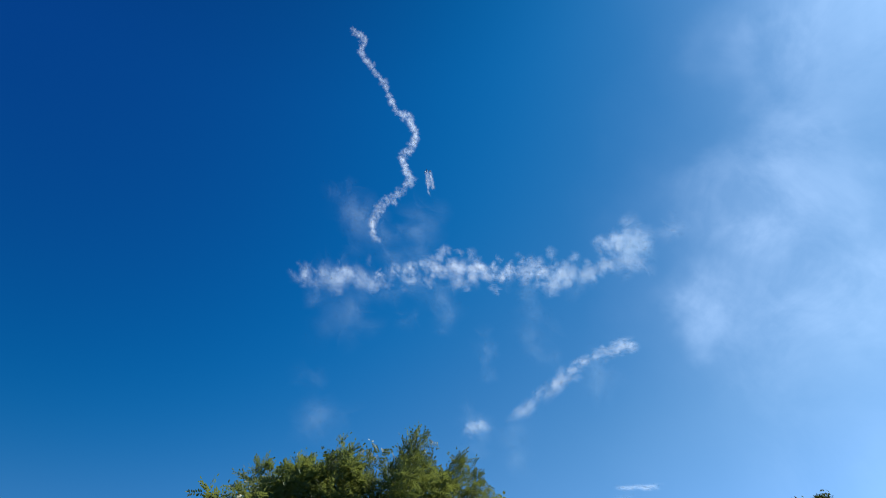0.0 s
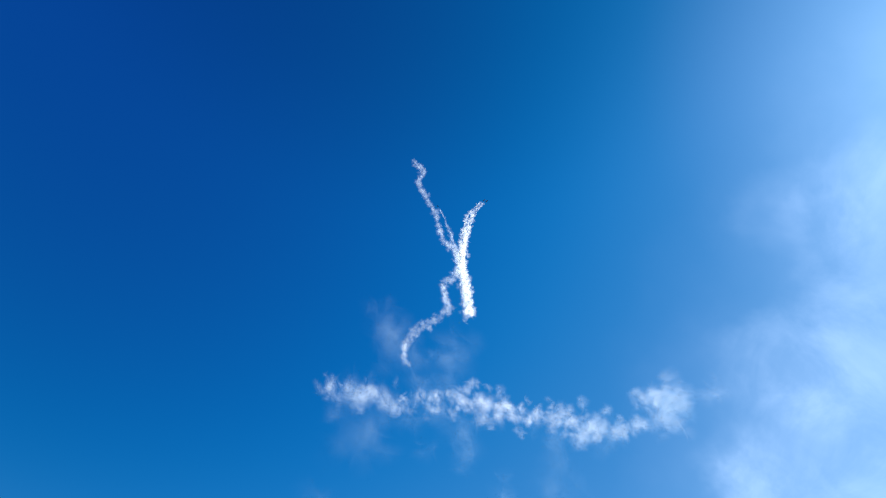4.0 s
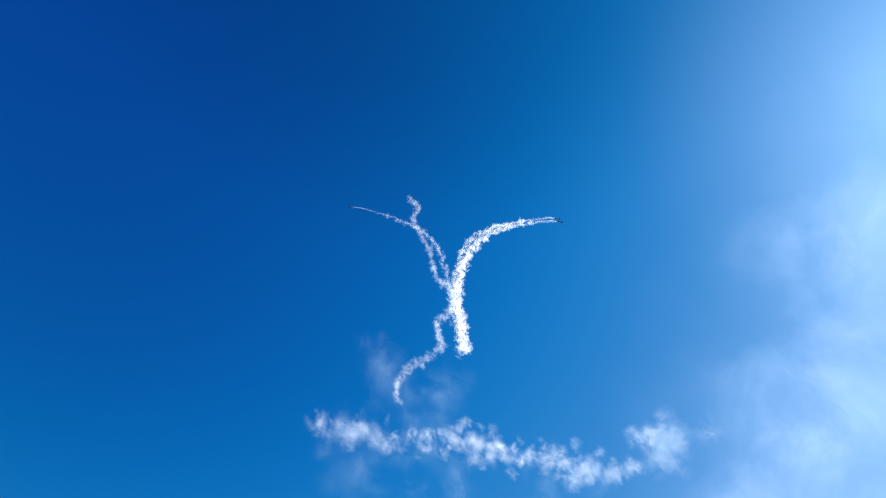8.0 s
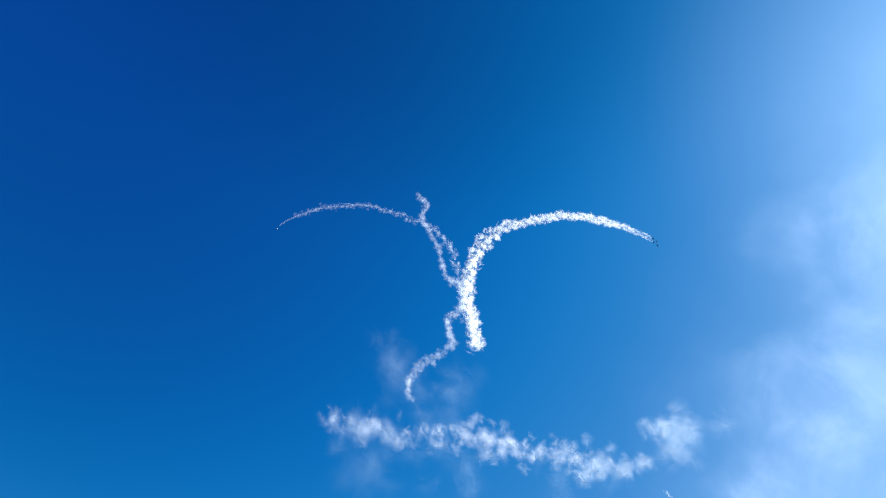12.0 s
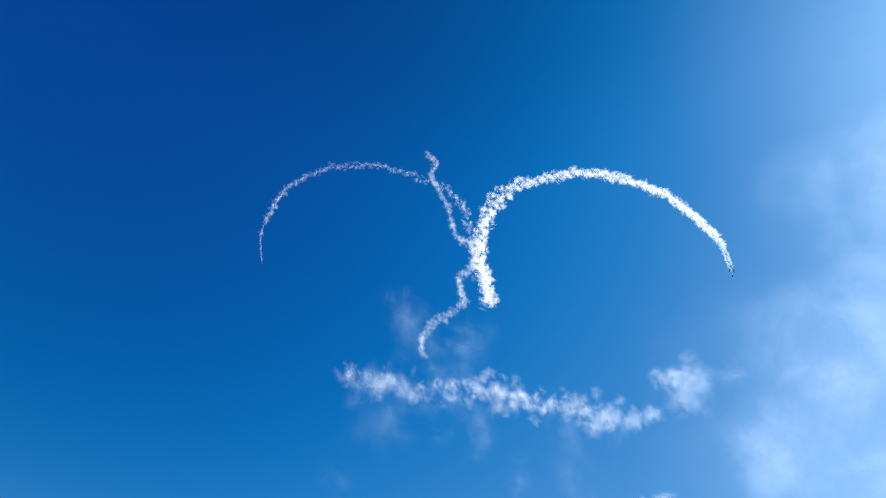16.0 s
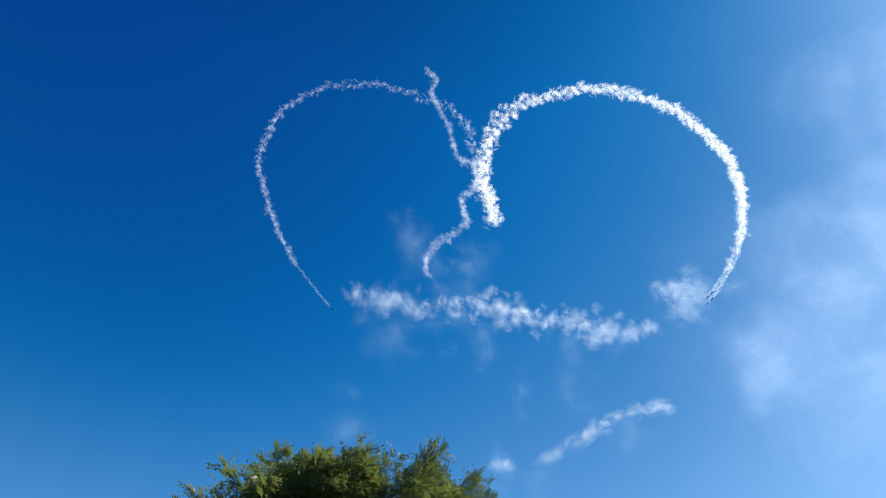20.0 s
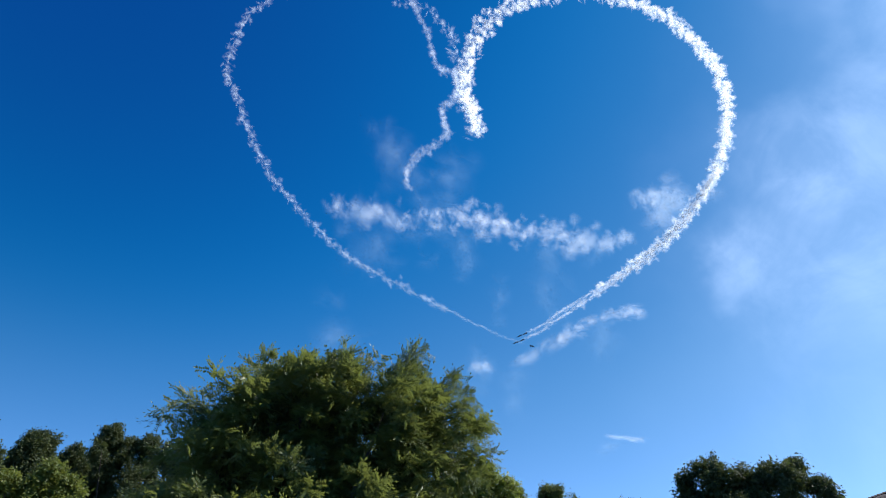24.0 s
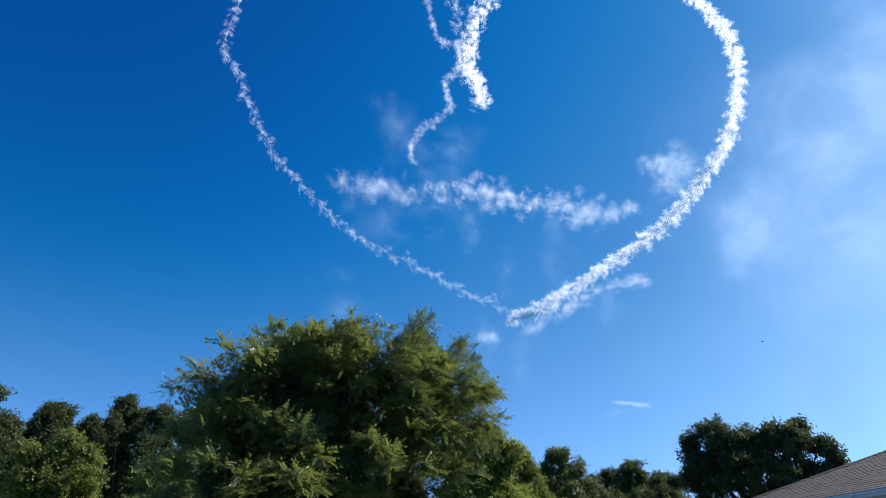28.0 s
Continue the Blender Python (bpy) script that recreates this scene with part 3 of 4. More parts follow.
def make_house():
    """A single-storey house under a shingled hip roof; x runs across it, y back along its side from the far corner."""
    w, d, z0, rise = HOUSE_W, HOUSE_L, EAVE_Z, HOUSE_W / 2 * PITCH
    house = thing("house", pose(HOUSE_X, HOUSE_Y - d, 0), "single-storey house with a brown shingle hip roof", "house")
    for a in ((0.5, w - 0.5, 0.5, 0.7), (0.5, w - 0.5, d - 0.7, d - 0.5), (0.5, 0.7, 0.7, d - 0.7), (w - 0.7, w - 0.5, 0.7, d - 0.7)):
        bm = bmesh.new()
        box(bm, *a, -0.05, z0 - 0.16)
        part("wall", bm, SIDING, house, "pale painted wall")
    bm = bmesh.new()
    box(bm, 0.03, w - 0.03, 0.03, d - 0.03, z0 - 0.16, z0 - 0.13)
    part("soffit", bm, FASCIA, house, "white soffit board")
    for a in ((0, w, -0.03, 0.0), (0, w, d, d + 0.03), (-0.03, 0, -0.03, d + 0.03), (w, w + 0.03, -0.03, d + 0.03)):
        bm = bmesh.new()
        box(bm, *a, z0 - 0.18, z0 - 0.005)
        part("fascia", bm, FASCIA, house, "white fascia board")
    # gutter along the side that faces the lawn
    bm = bmesh.new()
    prof = [(-0.03, 0.0), (-0.14, 0.0), (-0.15, -0.04), (-0.13, -0.11), (-0.03, -0.12)]
    ends = [[bm.verts.new((x, y, z0 - 0.015 + z)) for x, z in prof] for y in (-0.1, d + 0.1)]
    for k in range(4):
        bm.faces.new((ends[0][k], ends[0][k + 1], ends[1][k + 1], ends[1][k]))
    bm.faces.new(ends[0])
    bm.faces.new(ends[1][::-1])
    part("gutter", bm, FASCIA, house, "white metal gutter")
    h = w / 2
    vs = [(0, 0, z0), (w, 0, z0), (w, d, z0), (0, d, z0), (h, h, z0 + rise), (h, d - h, z0 + rise)]
    ob = new("roof", mesh_from("roof", vs, [(0, 1, 4), (1, 2, 5, 4), (2, 3, 5), (3, 0, 4, 5), (0, 3, 2, 1)], DECK))
    ob.parent = house
    # hip and ridge caps
    for p, q in (((0, d, z0), (h, d - h, z0 + rise)), ((0, 0, z0), (h, h, z0 + rise)), ((h, h, z0 + rise), (h, d - h, z0 + rise)),
                 ((w, d, z0), (h, d - h, z0 + rise)), ((w, 0, z0), (h, h, z0 + rise))):
        p, q = Vector(p), Vector(q)
        steps = int((q - p).length / 0.14)
        v, f = [], []
        side = (q - p).cross(Vector((0, 0, 1))).normalized() * 0.13
        for k in range(steps):
            a, b = p.lerp(q, k / steps), p.lerp(q, min((k + 1.9) / steps, 1))
            o = len(v)
            for e, lift in ((a, 0.05), (b, 0.03)):
                v += [e + side - Vector((0, 0, 0.03 - lift + 0.02)), e + Vector((0, 0, lift)), e - side - Vector((0, 0, 0.03 - lift + 0.02))]
            f += [(o, o + 1, o + 4, o + 3), (o + 1, o + 2, o + 5, o + 4), (o, o + 2, o + 1)]
        ob2 = new("ridge_cap", mesh_from("ridge_cap", v, f, SHINGLE))
        ob2.parent = ob
    return house, ob


house, roof = make_house()

# ---------------------------------------------------------------- jets


def loft(bm, sections, sides=12):
    """Rings (x, half width, half height, z) joined into a skin along X."""
    rings = []
    for x, a, b, z in sections:
        rings.append([bm.verts.new((x, a * math.cos(2 * math.pi * k / sides), z + b * math.sin(2 * math.pi * k / sides))) for k in range(sides)])
    for p, q in zip(rings, rings[1:]):
        for k in range(sides):
            bm.faces.new((p[k], p[(k + 1) % sides], q[(k + 1) % sides], q[k]))
    bm.faces.new(rings[0][::-1])
    bm.faces.new(rings[-1])
    bmesh.ops.recalc_face_normals(bm, faces=bm.faces)


def plate(bm, outline, thick, up):
    """A tapering blade with the outline's corners, thick along up."""
    n = len(outline)
    u = Vector(up) * thick / 2
    a = [bm.verts.new(Vector(p) + u) for p in outline]
    b = [bm.verts.new(Vector(p) - u) for p in outline]
    bm.faces.new(a)
    bm.faces.new(b[::-1])
    for i in range(n):
        bm.faces.new((a[i], b[i], b[(i + 1) % n], a[(i + 1) % n]))
    bmesh.ops.recalc_face_normals(bm, faces=bm.faces)


def make_jet():
    """A single-engined fighter, nose along +X, 15 m long, 10 m span."""
    jet = thing("jet", Matrix.Identity(4), "dark blue single-engined display jet in flight", "aircraft", "display team jets")
    bm = bmesh.new()
    loft(bm, [(7.6, 0.04, 0.04, 0.0), (6.6, 0.3, 0.28, 0.0), (5.2, 0.5, 0.5, 0.05), (3.4, 0.62, 0.72, 0.1), (1.5, 0.85, 0.85, 0.0),
              (-1.5, 0.95, 0.8, 0.0), (-4.5, 0.8, 0.7, 0.0), (-6.4, 0.62, 0.6, 0.0)])
    part("fuselage", bm, JET_BLUE, jet, smooth=True)
    bm = bmesh.new()
    loft(bm, [(-6.4, 0.56, 0.55, 0.0), (-7.0, 0.5, 0.5, 0.0), (-7.5, 0.4, 0.4, 0.0)])
    part("nozzle", bm, JET_METAL, jet, "bare metal engine nozzle", True)
    bm = bmesh.new()
    loft(bm, [(5.0, 0.05, 0.05, 0.5), (4.3, 0.36, 0.34, 0.62), (3.2, 0.42, 0.46, 0.72), (1.9, 0.32, 0.3, 0.7), (1.1, 0.05, 0.05, 0.72)], 10)
    part("canopy", bm, CANOPY, jet, "dark glass canopy", True)
    bm = bmesh.new()
    loft(bm, [(3.3, 0.5, 0.32, -0.72), (1.0, 0.6, 0.42, -0.72), (-1.6, 0.3, 0.2, -0.6)], 10)
    part("intake", bm, JET_GREY, jet, "grey air intake under the nose", True)
    for s in (-1, 1):
        bm = bmesh.new()
        plate(bm, [(2.4, s * 0.8, 0), (-1.0, s * 4.9, 0), (-2.3, s * 4.9, 0), (-2.7, s * 0.85, 0)], 0.16, (0, 0, 1))
        part("wing", bm, JET_BLUE, jet)
        bm = bmesh.new()
        plate(bm, [(-4.2, s * 0.7, -0.05), (-6.0, s * 2.8, -0.2), (-7.0, s * 2.8, -0.2), (-7.0, s * 0.6, -0.05)], 0.12, (0, 0, 1))
        part("tailplane", bm, JET_BLUE, jet)
        bm = bmesh.new()
        plate(bm, [(-3.6, s * 0.55, -0.5), (-4.2, s * 0.8, -1.2), (-5.2, s * 0.8, -1.2), (-5.3, s * 0.5, -0.5)], 0.08, (0, 1, 0))
        part("ventral_fin", bm, JET_GREY, jet)
        bm = bmesh.new()
        loft(bm, [(0.2, 0.03, 0.03, 0), (-0.4, 0.1, 0.1, 0), (-2.4, 0.09, 0.09, 0), (-2.9, 0.03, 0.03, 0)], 8)
        for v in bm.verts:
            v.co.y += s * 4.98
        part("wingtip_rail", bm, JET_GREY, jet, "slim grey wingtip rail")
    bm = bmesh.new()
    plate(bm, [(-2.6, 0, 0.6), (-4.9, 0, 3.1), (-6.1, 0, 3.1), (-6.3, 0, 0.5)], 0.14, (0, 1, 0))
    part("fin", bm, JET_BLUE, jet)
    return jet


# Flight paths in the plane of the loops: seconds, metres east, metres up.
PLANE_Y = 1300.0
RIGHT_PATH = [
    (-0.7, 54.2, 1313.5), (0, 54.3, 1428.5), (1, 45.3, 1622.2), (2, 67.9, 1788.7), (3, 106.2, 1917.6), (4.3, 188.0, 2024.0), (5.5, 279.8, 2068.0), (7, 421.3, 2090.8), (8,
    518.0, 2083.1), (9.5, 641.6, 2022.9), (11, 752.0, 1918.2), (12, 809.8, 1832.6), (14.5, 891.2, 1568.4), (16, 880.7, 1374.3), (17, 852.5, 1262.8),
    (18, 810.2, 1148.0), (19, 742.6, 1030.9), (20, 652.7, 915.7), (21, 557.7, 811.8), (23.5, 225.8, 570.7), (24, 154.5, 534.0), (24.5, 64.5, 495.6),
    (25, -15.2, 464.3), (26, -172.0, 414.3), (28, -480.0, 354.3),
]
LEFT_PATH = [
    (-0.7, 45.7, 1305.0), (0, 43.6, 1375.1), (1, 29.7, 1552.6), (2, 19.6, 1693.8), (3, -5.9, 1839.6), (4.4, -66.0, 2014.0), (5.5, -176.5, 2116.2), (7, -314.7, 2185.3), (8,
    -416.7, 2208.2), (9.5, -571.0, 2163.9), (11, -680.0, 2073.2), (12, -731.3, 1974.9), (14.5, -756.5, 1686.5), (16, -706.1, 1475.3), (17, -652.0,
    1339.1), (18, -580.1, 1195.1), (19, -493.2, 1061.6), (20, -384.4, 922.3), (21, -253.8, 790.9), (23.5, 116.0, 552.6), (24, 195.7, 519.7), (24.5,
    271.3, 493.8), (25, 345.5, 477.0), (26, 492.3, 463.2), (28, 709.6, 423.6),
]
SMOKE_OFF = 24.05


def flight(rows, t):
    """Place and heading on a smooth curve through the rows."""
    i = 0
    while i < len(rows) - 2 and t > rows[i + 1][0]:
        i += 1
    a, b = rows[i], rows[i + 1]
    z, c = rows[max(i - 1, 0)], rows[min(i + 2, len(rows) - 1)]
    h = b[0] - a[0]
    s = (t - a[0]) / h
    out, vel = [], []
    for k in (1, 2):
        m0 = (b[k] - z[k]) / (b[0] - z[0]) * h
        m1 = (c[k] - a[k]) / (c[0] - a[0]) * h
        p = (2 * s ** 3 - 3 * s * s + 1) * a[k] + (s ** 3 - 2 * s * s + s) * m0 + (3 * s * s - 2 * s ** 3) * b[k] + (s ** 3 - s * s) * m1
        v = ((6 * s * s - 6 * s) * (a[k] - b[k]) + (3 * s * s - 4 * s + 1) * m0 + (3 * s * s - 2 * s) * m1) / h
        out.append(p)
        vel.append(v)
    far, onward = PLANE_Y, 0.0
    if t > 25.0 and rows is LEFT_PATH:
        far, onward = PLANE_Y + 120.0 * (t - 25.0) ** 2, 240.0 * (t - 25.0)
    k = far / PLANE_Y
    return Vector((out[0] * k, far, out[1] * k)), Vector((vel[0] * k, onward, vel[1] * k))


def lane_pose(rows, lane, t, back=0.0):
    """The pose of one aircraft: nose along its path, wings level to the turn, at its lane of the formation."""
    p, v = flight(rows, t)
    f = v.normalized()
    side = Vector((0, 1, 0)).cross(f).normalized()
    spread = 0.68 + 0.35 * max(0.0, 1.0 - (t + 0.7) / 2.2) + 0.5 * math.exp(-((t - 8.0) / 3.0) ** 2)
    lift = side * lane[3]
    y = lift.cross(f)
    rot = Matrix((f, y, lift)).transposed().to_4x4()
    return Matrix.Translation(p + side * lane[0] * spread + Vector((0, lane[1], 0)) - f * (lane[2] + back)) @ rot


# lanes: across the path, depth, distance behind the leader, which way the canopy faces
RIGHT_LANES = [(9.0, 0, 14, -1), (3.5, -9, 26, -1), (-3.0, 9, 0, -1), (-9.5, 0, 14, -1)]
LEFT_LANE = (0.0, 4.0, 0.0, 1)

first_jet = make_jet()
jets = [(first_jet, LEFT_PATH, LEFT_LANE)]
for lane in RIGHT_LANES:
    jets.append((copy_thing(first_jet, Matrix.Identity(4)), RIGHT_PATH, lane))


# ---------------------------------------------------------------- smoke
def tufts_mesh(name, mat, spots):
    """Soft domed tufts (place, radius, weight), each fading to its uneven rim, joined into one puff."""
    vs, fs, fade = [], [], []
    sides = 7
    for p, r, weight in spots:
        turn = np.array(Euler(rng.uniform(0, 6.3, 3)).to_matrix())
        o = len(vs)
        vs.append(np.array(p))
        fade.append(weight)
        reach = rng.uniform(0.7, 1.25, sides)
        for ring, drop, held in ((0.5, 0.1, 0.62), (1.0, 0.38, 0.0)):
            for k in range(sides):
                w = 2 * math.pi * k / sides
                e = r * ring * reach[k]
                vs.append(np.array(p) + turn @ np.array((math.cos(w) * e, math.sin(w) * e, -drop * r)))
                fade.append(weight * held * rng.uniform(0.65, 1.3))
        for k in range(sides):
            a, b = o + 1 + k, o + 1 + (k + 1) % sides
            fs += [(o, a, b), (a, a + sides, b + sides, b)]
    me = mesh_from(name, vs, fs, mat, True)
    me.attributes.new("fade", "FLOAT", "POINT").data.foreach_set("value", fade)
    return me


def strand_mesh(name, mat, half, wide, tufts):
    """A ragged roll of smoke along X, thinner towards its ends."""
    spots = []
    for k in range(tufts):
        x = -1.0 + 2.0 * (k + rng.uniform(0, 1)) / tufts
        body = 1.0 - 0.55 * x * x
        off = rng.normal(0, 0.6, 2) * wide * body
        spots.append(((x * half, *off), wide * body * rng.uniform(0.85, 1.35), body * rng.uniform(0.7, 1.0)))
    return tufts_mesh(name, mat, spots)


def billow_mesh(name, mat, tufts, r0, r1):
    """A billow of smoke about a metre across its half: tufts heaped into a few rounded heads."""
    heads = [unit(rng.normal(0, 1, 3)) * rng.uniform(0.2, 0.62) for _ in range(4)]
    spots = []
    for k in range(tufts):
        p = heads[k % 4] + unit(rng.normal(0, 1, 3)) * rng.uniform(0.1, 0.34)
        spots.append((tuple(p), rng.uniform(r0, r1), rng.uniform(0.6, 1.0)))
    return tufts_mesh(name, mat, spots)


# slim rolls that stream from the nozzle, and broad ones into which they have swollen a moment later
RIGHT_SLIM = [strand_mesh("puff", FRESH_WHITE, 17.0, 3.6, 26) for _ in range(7)]
RIGHT_BROAD = [strand_mesh("puff", FRESH_WHITE, 13.0, 8.4, 24) for _ in range(8)]
LEFT_SLIM = [strand_mesh("puff", THIN_FRESH, 18.0, 3.0, 32) for _ in range(6)]
LEFT_BROAD = [strand_mesh("puff", THIN_WHITE, 13.0, 8.6, 20) for _ in range(7)]


def make_trail(jet_rows, lane, slim, broad, swell, label, seed, spacing):
    """An empty with its puffs, and for each puff the second at which it leaves the aircraft."""
    r = np.random.default_rng(seed)
    trail = thing("smoke_trail", Matrix.Identity(4), label, "smoke trail", "display smoke trails")
    laid = []
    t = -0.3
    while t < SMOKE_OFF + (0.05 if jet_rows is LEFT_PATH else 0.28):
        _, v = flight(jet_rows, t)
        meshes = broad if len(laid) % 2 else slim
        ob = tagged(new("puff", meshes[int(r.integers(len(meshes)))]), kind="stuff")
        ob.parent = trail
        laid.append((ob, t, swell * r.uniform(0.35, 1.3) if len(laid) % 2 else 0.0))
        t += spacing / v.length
    return trail, laid


def smoke_pose(rows, lane, seed, born, t, turn, tilt, stray, slow):
    """Where smoke that left its aircraft at the second born is at t: carried and sheared by the wind. Each roll starts out
    along the path and swings across it with age, about its own axis, and strays outwards, so that the trail widens."""
    age = max(t - born, 0.0)
    m = lane_pose(rows, lane, max(born, -0.7), 21.0)
    p = m.translation
    s = born * 0.9
    wind = Vector((1.3 - 0.0009 * p.x, 0.0, -2.6 - 0.0042 * p.z))
    wind.x -= 0.5 * math.exp(-((p.z - 1600.0) / 190.0) ** 2)
    if rows is LEFT_PATH:
        wind.x += 1.2 * math.exp(-((p.z - 1950.0) / 200.0) ** 2) * min(max((p.x + 300.0) / 250.0, 0.0), 1.0)
    wind.z += 3.2 * math.exp(-((p.z - 1380.0) / 160.0) ** 2) - 2.6 * min(max(p.x / 500.0, 0.0), 1.0) * math.exp(-((p.z - 650.0) / 220.0) ** 2)
    wind.x += 0.5 * math.exp(-((p.z - 1380.0) / 120.0) ** 2)
    wind.z -= 0.8 * min(max((p.z - 1700.0) / 250.0, 0.0), 1.0)
    curl = Vector((noise.noise((s, seed, 0)), noise.noise((s, seed, 5)), noise.noise((s, seed, 9)))) * 0.9
    curl += Vector((noise.noise((s * 3.7, seed, 2)), noise.noise((s * 3.7, seed, 6)), noise.noise((s * 3.7, seed, 8)))) * 0.4
    swing = 1.0 - math.exp(-age / slow)
    apart = lane[0] * (3.0 if lane[0] < 0 else 1.0) * math.exp(-((born - 3.6) / 1.4) ** 2) * age / (age + 1.5)
    out = Vector((0, math.cos(radians(turn)), math.sin(radians(turn)))) * stray * swing
    return (Matrix.Translation((wind + curl) * age + m.to_3x3() @ (Vector((0, 0, apart * lane[3])) + out)) @ m
            @ pose(0, 0, 0, turn) @ pose(0, 0, 0, 0, 0, 4 + tilt * swing))


TRAILS = [(LEFT_PATH, LEFT_LANE, *make_trail(LEFT_PATH, LEFT_LANE, LEFT_SLIM, LEFT_BROAD, 1.7, "thin white smoke trail curling into half a heart", 50, 10.0), 50)]
for i, lane in enumerate(RIGHT_LANES):
    TRAILS.append((RIGHT_PATH, lane, *make_trail(RIGHT_PATH, lane, RIGHT_SLIM, RIGHT_BROAD, 2.0, "dense white smoke trail curling into half a heart", 60 + i, 9.5), 60 + i))


OLD_PUFFS = [billow_mesh("puff", OLD_SMOKE, 11, 0.38, 0.75) for _ in range(9)]
SOFT_PUFFS = [billow_mesh("puff", SOFT_SMOKE, 11, 0.42, 0.85) for _ in range(8)]
FAINT_PUFFS = [billow_mesh("puff", FAINT_SMOKE, 12, 0.5, 1.0) for _ in range(6)]


def drifting_smoke(label, y, line, per_leg, size, meshes, seed, scatter=0.35, stretch=1.0):
    """Old smoke along a line of (east, up): puffs strung along it, uneven in size."""
    r = np.random.default_rng(seed)
    s = thing("smoke_cloud", Matrix.Identity(4), label, "smoke")
    for (a, b), (c, d) in zip(line, line[1:]):
        for k in range(per_leg):
            f = (k + r.uniform(0, 1)) / per_leg
            g = size * r.uniform(0.65, 1.25)
            m = pose(a + (c - a) * f + r.normal(0, scatter) * size * 0.4, y + r.normal(0, 0.5) * size, b + (d - b) * f + r.normal(0, scatter) * size,
                     *(r.uniform(0, 360, 3) if stretch == 1.0 else (r.uniform(0, 360), -math.degrees(math.atan2(d - b, c - a)), 0)))
            tagged(piece("puff", meshes[int(r.integers(len(meshes)))], s, m @ Matrix.Diagonal((g * stretch, g, g, 1))), kind="stuff")
    return s


def billows(label, y, knots, meshes, seed):
    """A bank of old smoke: round billows heaped about knots (east, up, half height, number)."""
    r = np.random.default_rng(seed)
    s = thing("smoke_cloud", Matrix.Identity(4), label, "smoke")
    for e, u, high, number in knots:
        for _ in range(number):
            g = high * r.uniform(0.4, 0.85)
            room = max(high - 0.75 * g, 2.0)
            m = pose(e + r.normal(0, 0.6) * high, y + r.normal(0, 0.6) * high, u + r.uniform(-1, 1) * room, *r.uniform(0, 360, 3))
            tagged(piece("puff", meshes[int(r.integers(len(meshes)))], s, m @ Matrix.Diagonal((g * 1.15, g, g, 1))), kind="stuff")
    return s


DRIFTS = []


def drift(ob, speed, when):
    DRIFTS.append((ob, Vector(speed), when))


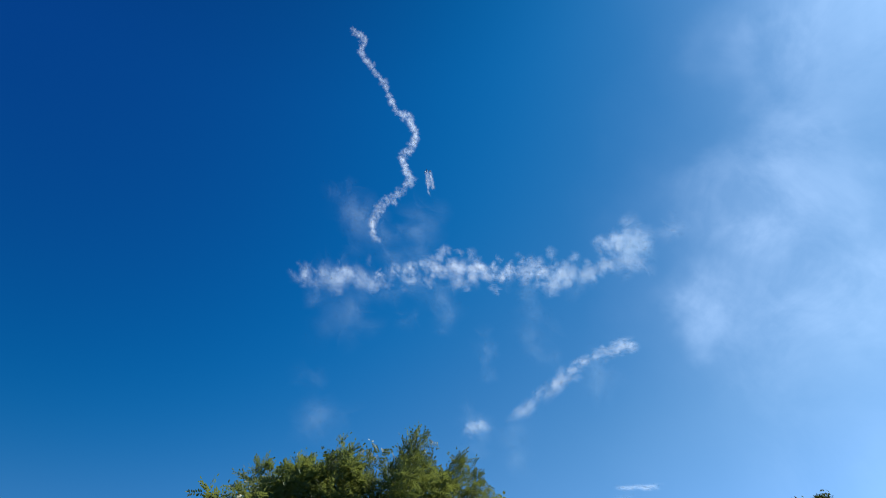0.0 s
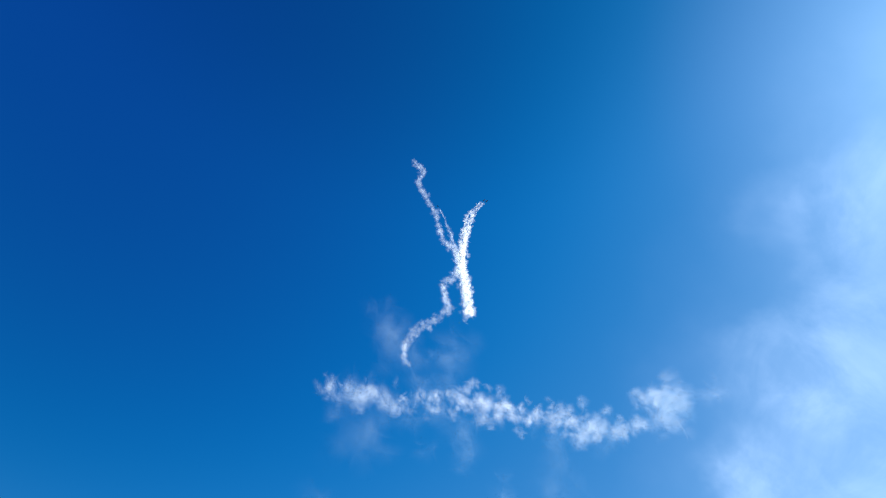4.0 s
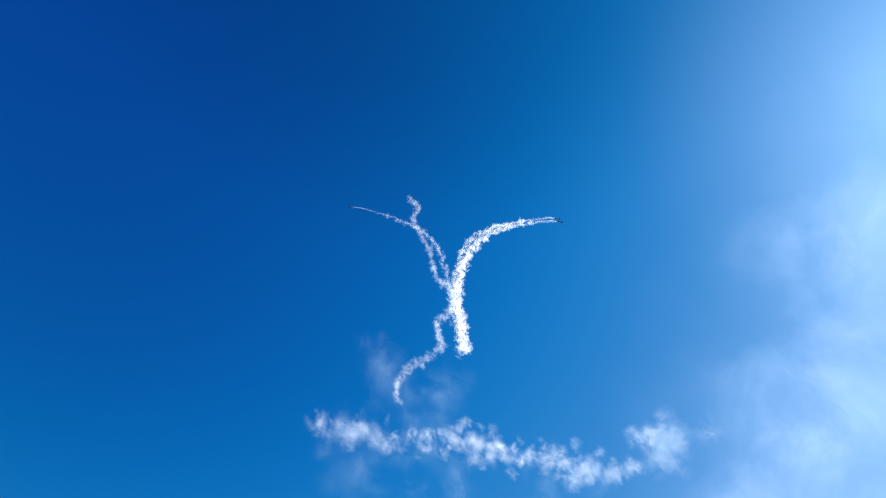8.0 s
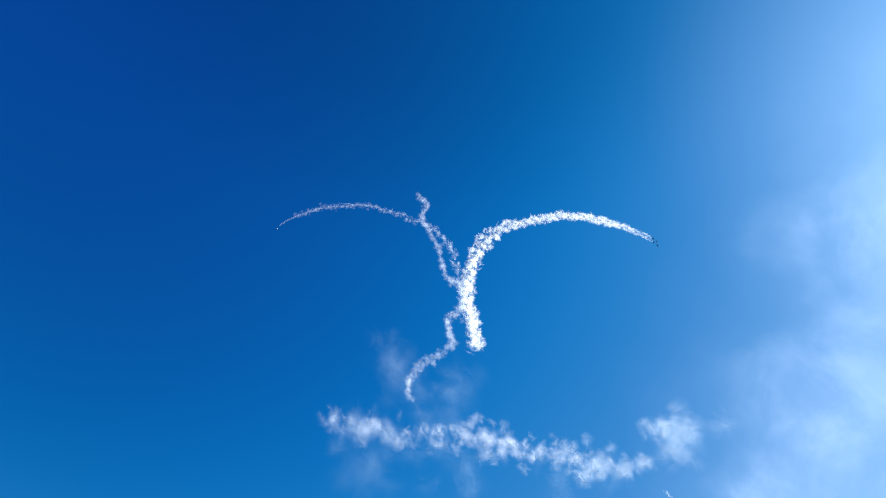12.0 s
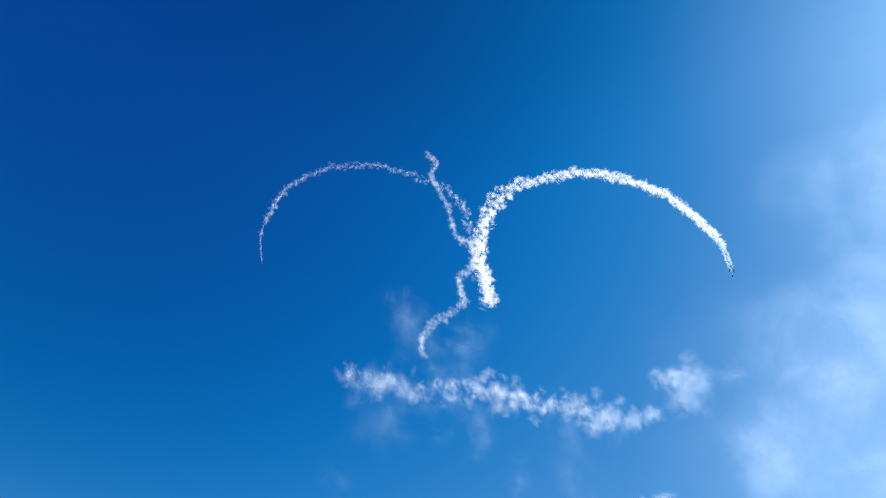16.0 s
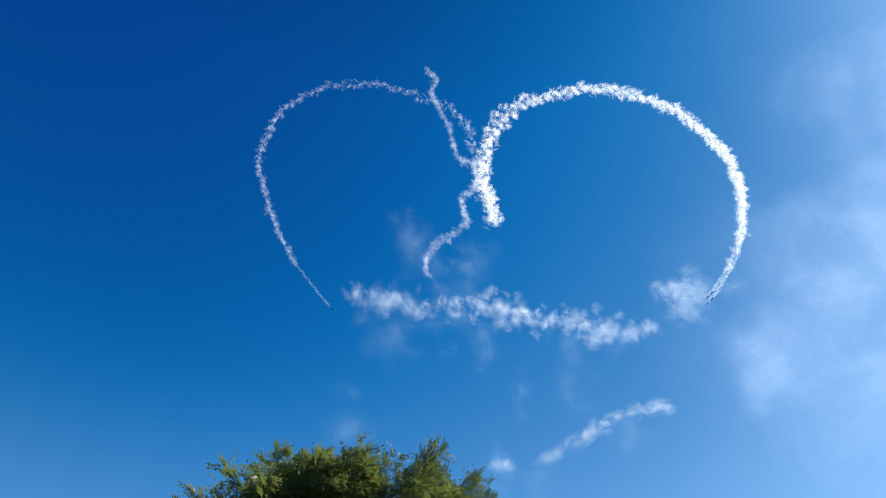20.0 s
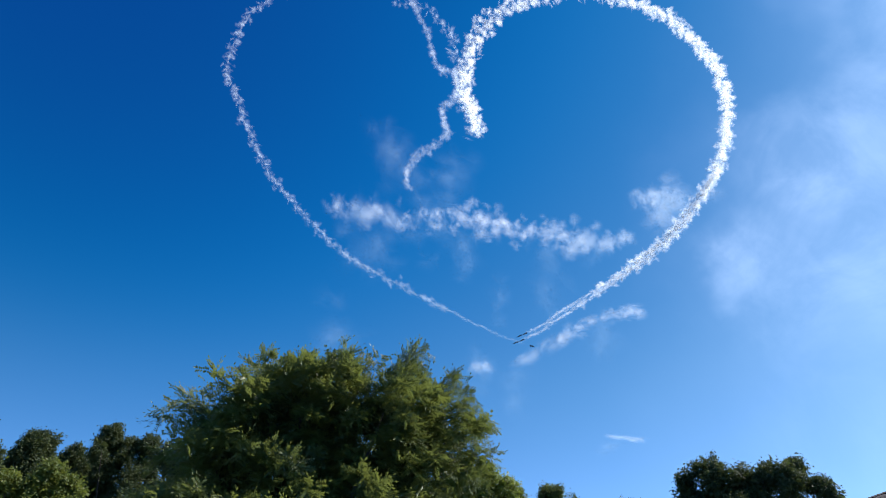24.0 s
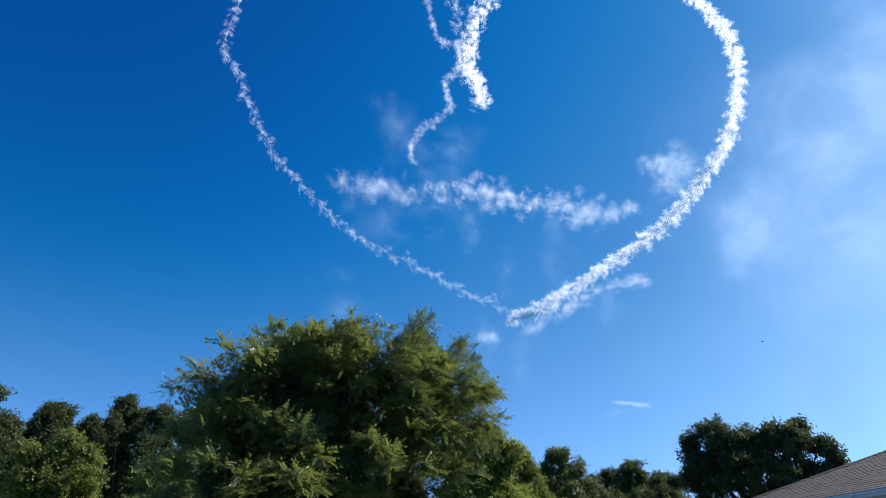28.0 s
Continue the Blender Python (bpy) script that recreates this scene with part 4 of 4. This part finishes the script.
def old_smoke():
    high, low, level = (-0.6, 7.2, -1.8), (0.5, 7.7, -0.1), (0.7, 4.8, -1.2)
    soft, wisp = (2.2, 2.6, 0.2), (0.7, 2.9, -1.2)
    zig = [(-169.5, 2531.2), (-108.3, 2436.5), (-142.2, 2336.7), (-98.8, 2205.6), (-52.0, 2060.9), (-38.9, 1953.0), (-12.8, 1850.1), (26.1, 1806.6), (41.4, 1731.7), (26.8, 1647.7), (-25.3, 1599.1), (-18.6, 1526.2), (-1.7, 1464.4), (-64.7, 1401.3), (-124.6, 1354.3), (-157.6, 1293.4), (-150.4, 1230.9)]
    drift(drifting_smoke("broken curl of old white smoke high up", 1400, zig[:8], 20, 17, OLD_PUFFS, 71, 0.3), high, 3)
    drift(drifting_smoke("crooked curl of old white smoke", 1400, zig[7:], 24, 18, OLD_PUFFS, 72, 0.3), low, 3)
    # the band: east, up, half its height, puffs; crowded where it billows, thin at both ends
    dense = [(-147, 1098, 19, 10), (-95, 1100, 20, 10), (-40, 1096, 23, 12), (10, 1090, 34, 12), (60, 1078, 50, 17), (105, 1062, 53, 17),
             (150, 1044, 43, 14), (195, 1026, 43, 14), (228, 1000, 40, 12), (268, 1014, 37, 10), (305, 1008, 43, 12), (350, 986, 40, 12)]
    drift(billows("level band of old billowing pinkish-white smoke", 1450, dense, OLD_PUFFS, 73), level, 8)
    ends = [(-392, 1146, 31, 12), (-350, 1136, 46, 14), (-300, 1122, 46, 14), (-250, 1106, 46, 14), (-200, 1094, 46, 14), (-150, 1076, 40, 10),
            (-90, 1066, 37, 8), (-20, 1062, 37, 8), (390, 972, 46, 17), (430, 972, 46, 17), (470, 974, 40, 14), (515, 972, 37, 12), (555, 985, 34, 7)]
    drift(billows("thinning ends of a level band of old smoke", 1455, ends, SOFT_PUFFS, 78), level, 8)
    veil = [(-330, 1098, 78, 7), (-200, 1060, 93, 7), (-60, 1040, 78, 7), (90, 1020, 62, 5), (300, 970, 62, 5), (450, 940, 62, 5)]
    drift(billows("thin veil hanging below a band of old smoke", 1470, veil, FAINT_PUFFS, 79), level, 8)
    blob = [(632.0, 1080.0), (706.0, 1043.6)]
    drift(billows("soft round puff of old white smoke", 1450, [(624, 1082, 40, 12), (648, 1074, 65, 14), (598, 1104, 37, 7), (700, 1058, 68, 10)], SOFT_PUFFS, 74), soft, 8)
    drift(drifting_smoke("thin tail of a round puff of smoke", 1450, blob, 9, 52, FAINT_PUFFS, 80), soft, 8)
    hz = [(-205.8, 1375.4), (2.3, 1273.9), (25.2, 944.2), (-240.8, 1037.5), (-86.3, 1149.1)]
    for k, size, count in ((0, 92, 9), (1, 84, 9), (2, 74, 4), (3, 92, 4), (4, 64, 4)):
        drift(drifting_smoke("faint patch of thinning smoke", 1460, [hz[k], hz[k]], count, size, FAINT_PUFFS, 81 + k, 0.6), level, 8)
    wa = [(528.4, 679.2), (476.5, 680.0), (398.0, 660.5), (333.3, 630.2), (284.6, 600.3), (221.8, 564.0), (177.1, 550.0)]
    drift(drifting_smoke("bent wisp of old white smoke", 1450, wa[:5], 8, 22, OLD_PUFFS, 75, 0.22, 1.6), wisp, 20)
    drift(drifting_smoke("thin end of a bent wisp of smoke", 1450, wa[3:], 7, 22, SOFT_PUFFS, 90, 0.25, 2.0), wisp, 20)
    wb = [(68.6, 534.1), (287.5, 719.4), (156.9, 808.8), (121.0, 657.0), (-328.5, 656.0), (398.8, 591.3), (155.8, 480.3)]
    drift(drifting_smoke("small thin wisp of smoke", 1450, [(wb[0][0] - 25, wb[0][1]), wb[0], (wb[0][0] + 30, wb[0][1])], 9, 20, SOFT_PUFFS, 76, 0.25), wisp, 20)
    for k, size, count in ((0, 44, 6), (1, 76, 6), (4, 72, 5), (5, 64, 3), (6, 64, 3)):
        drift(drifting_smoke("faint patch of thinning smoke", 1460, [wb[k], wb[k]], count, size, FAINT_PUFFS, 91 + k, 0.5), wisp, 20)
    drift(drifting_smoke("faint upright streak of thinning smoke", 1460, [wb[2], wb[3]], 6, 38, FAINT_PUFFS, 98, 0.3), wisp, 20)
    wc = [(385.2, 329.5), (467.6, 319.4), (359.2, 299.8), (174.7, 490.5)]
    drift(drifting_smoke("low thin wisp of smoke", 1450, wc[:2], 22, 8, SOFT_PUFFS, 77, 0.12, 2.6), (1.2, 3.0, -0.6), 28)
    drift(drifting_smoke("faint low wisp of smoke", 1450, [wc[2], (wc[2][0] + 30, wc[2][1] + 5)], 5, 16, FAINT_PUFFS, 99, 0.2, 2.0), (1.2, 3.0, -0.6), 28)


old_smoke()


# ---------------------------------------------------------------- shingles
def shingle_roof():
    """Courses of three-tab strips on the slope that faces the lawn; the other slopes joined."""
    w, d, z0 = HOUSE_W, HOUSE_L, EAVE_Z
    h, tilt = w / 2, math.atan(PITCH)
    slope = h / math.cos(tilt)
    course, strip = 0.19, 1.0
    verts, faces = [], []
    for k in range(3):
        a, b = k * strip / 3 + 0.004, (k + 1) * strip / 3 - 0.004
        o = len(verts)
        verts += [(-0.02, a, 0.011), (-0.02, b, 0.011), (course + 0.02, b, 0.005), (course + 0.02, a, 0.005), (-0.02, a, 0.002), (-0.02, b, 0.002)]
        faces += [(o, o + 1, o + 2, o + 3), (o, o + 4, o + 5, o + 1)]
    me = mesh_from("shingle", verts, faces, SHINGLE)
    r = np.random.default_rng(5)
    joined_v, joined_f, count = [], [], 0
    face = Matrix.Translation((0, 0, z0 + 0.004)) @ pose(0, 0, 0, 0, -math.degrees(tilt), 0)
    for c in range(int(slope / course)):
        up = c * course
        inset = up * math.cos(tilt)
        y = inset + (c % 2) * 0.5 - 0.5
        while y < d - inset:
            if inset <= y + 0.02 and y + strip <= d - inset + 0.05:
                m = face @ pose(up, y, r.uniform(0, 0.004), 0, r.uniform(-0.3, 0.3), 0)
                if y > 6.0 and count < 300:
                    piece("shingle", me, roof, m)
                    count += 1
                else:
                    o = len(joined_v)
                    joined_v += [m @ Vector(v) for v in verts]
                    joined_f += [tuple(o + i for i in f) for f in faces]
            y += strip
    ob = new("shingle_field", mesh_from("shingle_field", joined_v, joined_f, SHINGLE))
    ob.parent = roof
    tagged(ob, kind="stuff")


shingle_roof()


# ---------------------------------------------------------------- what moves
def motions():
    clock = [k * 0.5 for k in range(57)]
    for jet, rows, lane in jets:
        walk(jet, [(t, lane_pose(rows, lane, t)) for t in clock])
    for rows, lane, trail, laid, seed in TRAILS:
        r = np.random.default_rng(seed)
        for puff, t0, wait in laid:
            across = (r.uniform(0, 360), r.uniform(20, 75), r.uniform(0, 1) ** 0.6 * (20.0 if rows is LEFT_PATH else 21.0), 7.0 if rows is LEFT_PATH else 6.0)
            keys = []
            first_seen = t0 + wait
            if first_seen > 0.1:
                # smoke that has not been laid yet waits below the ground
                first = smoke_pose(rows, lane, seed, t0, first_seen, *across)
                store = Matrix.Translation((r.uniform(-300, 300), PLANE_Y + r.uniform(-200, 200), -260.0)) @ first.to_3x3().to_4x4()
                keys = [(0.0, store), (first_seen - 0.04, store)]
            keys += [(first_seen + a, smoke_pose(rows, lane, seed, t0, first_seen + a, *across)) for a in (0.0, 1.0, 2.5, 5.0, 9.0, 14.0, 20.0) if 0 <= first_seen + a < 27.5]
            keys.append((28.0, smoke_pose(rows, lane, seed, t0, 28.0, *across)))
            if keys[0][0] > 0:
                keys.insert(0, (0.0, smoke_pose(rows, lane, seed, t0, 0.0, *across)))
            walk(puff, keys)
    for ob, speed, when in DRIFTS:
        walk(ob, [(t, Matrix.Translation(speed * (t - when))) for t in range(0, 29, 4)])
    walk(haze, [(t, pose(*EYE, 0, 0, -0.08 * (t - 14))) for t in range(0, 29, 4)])


motions()
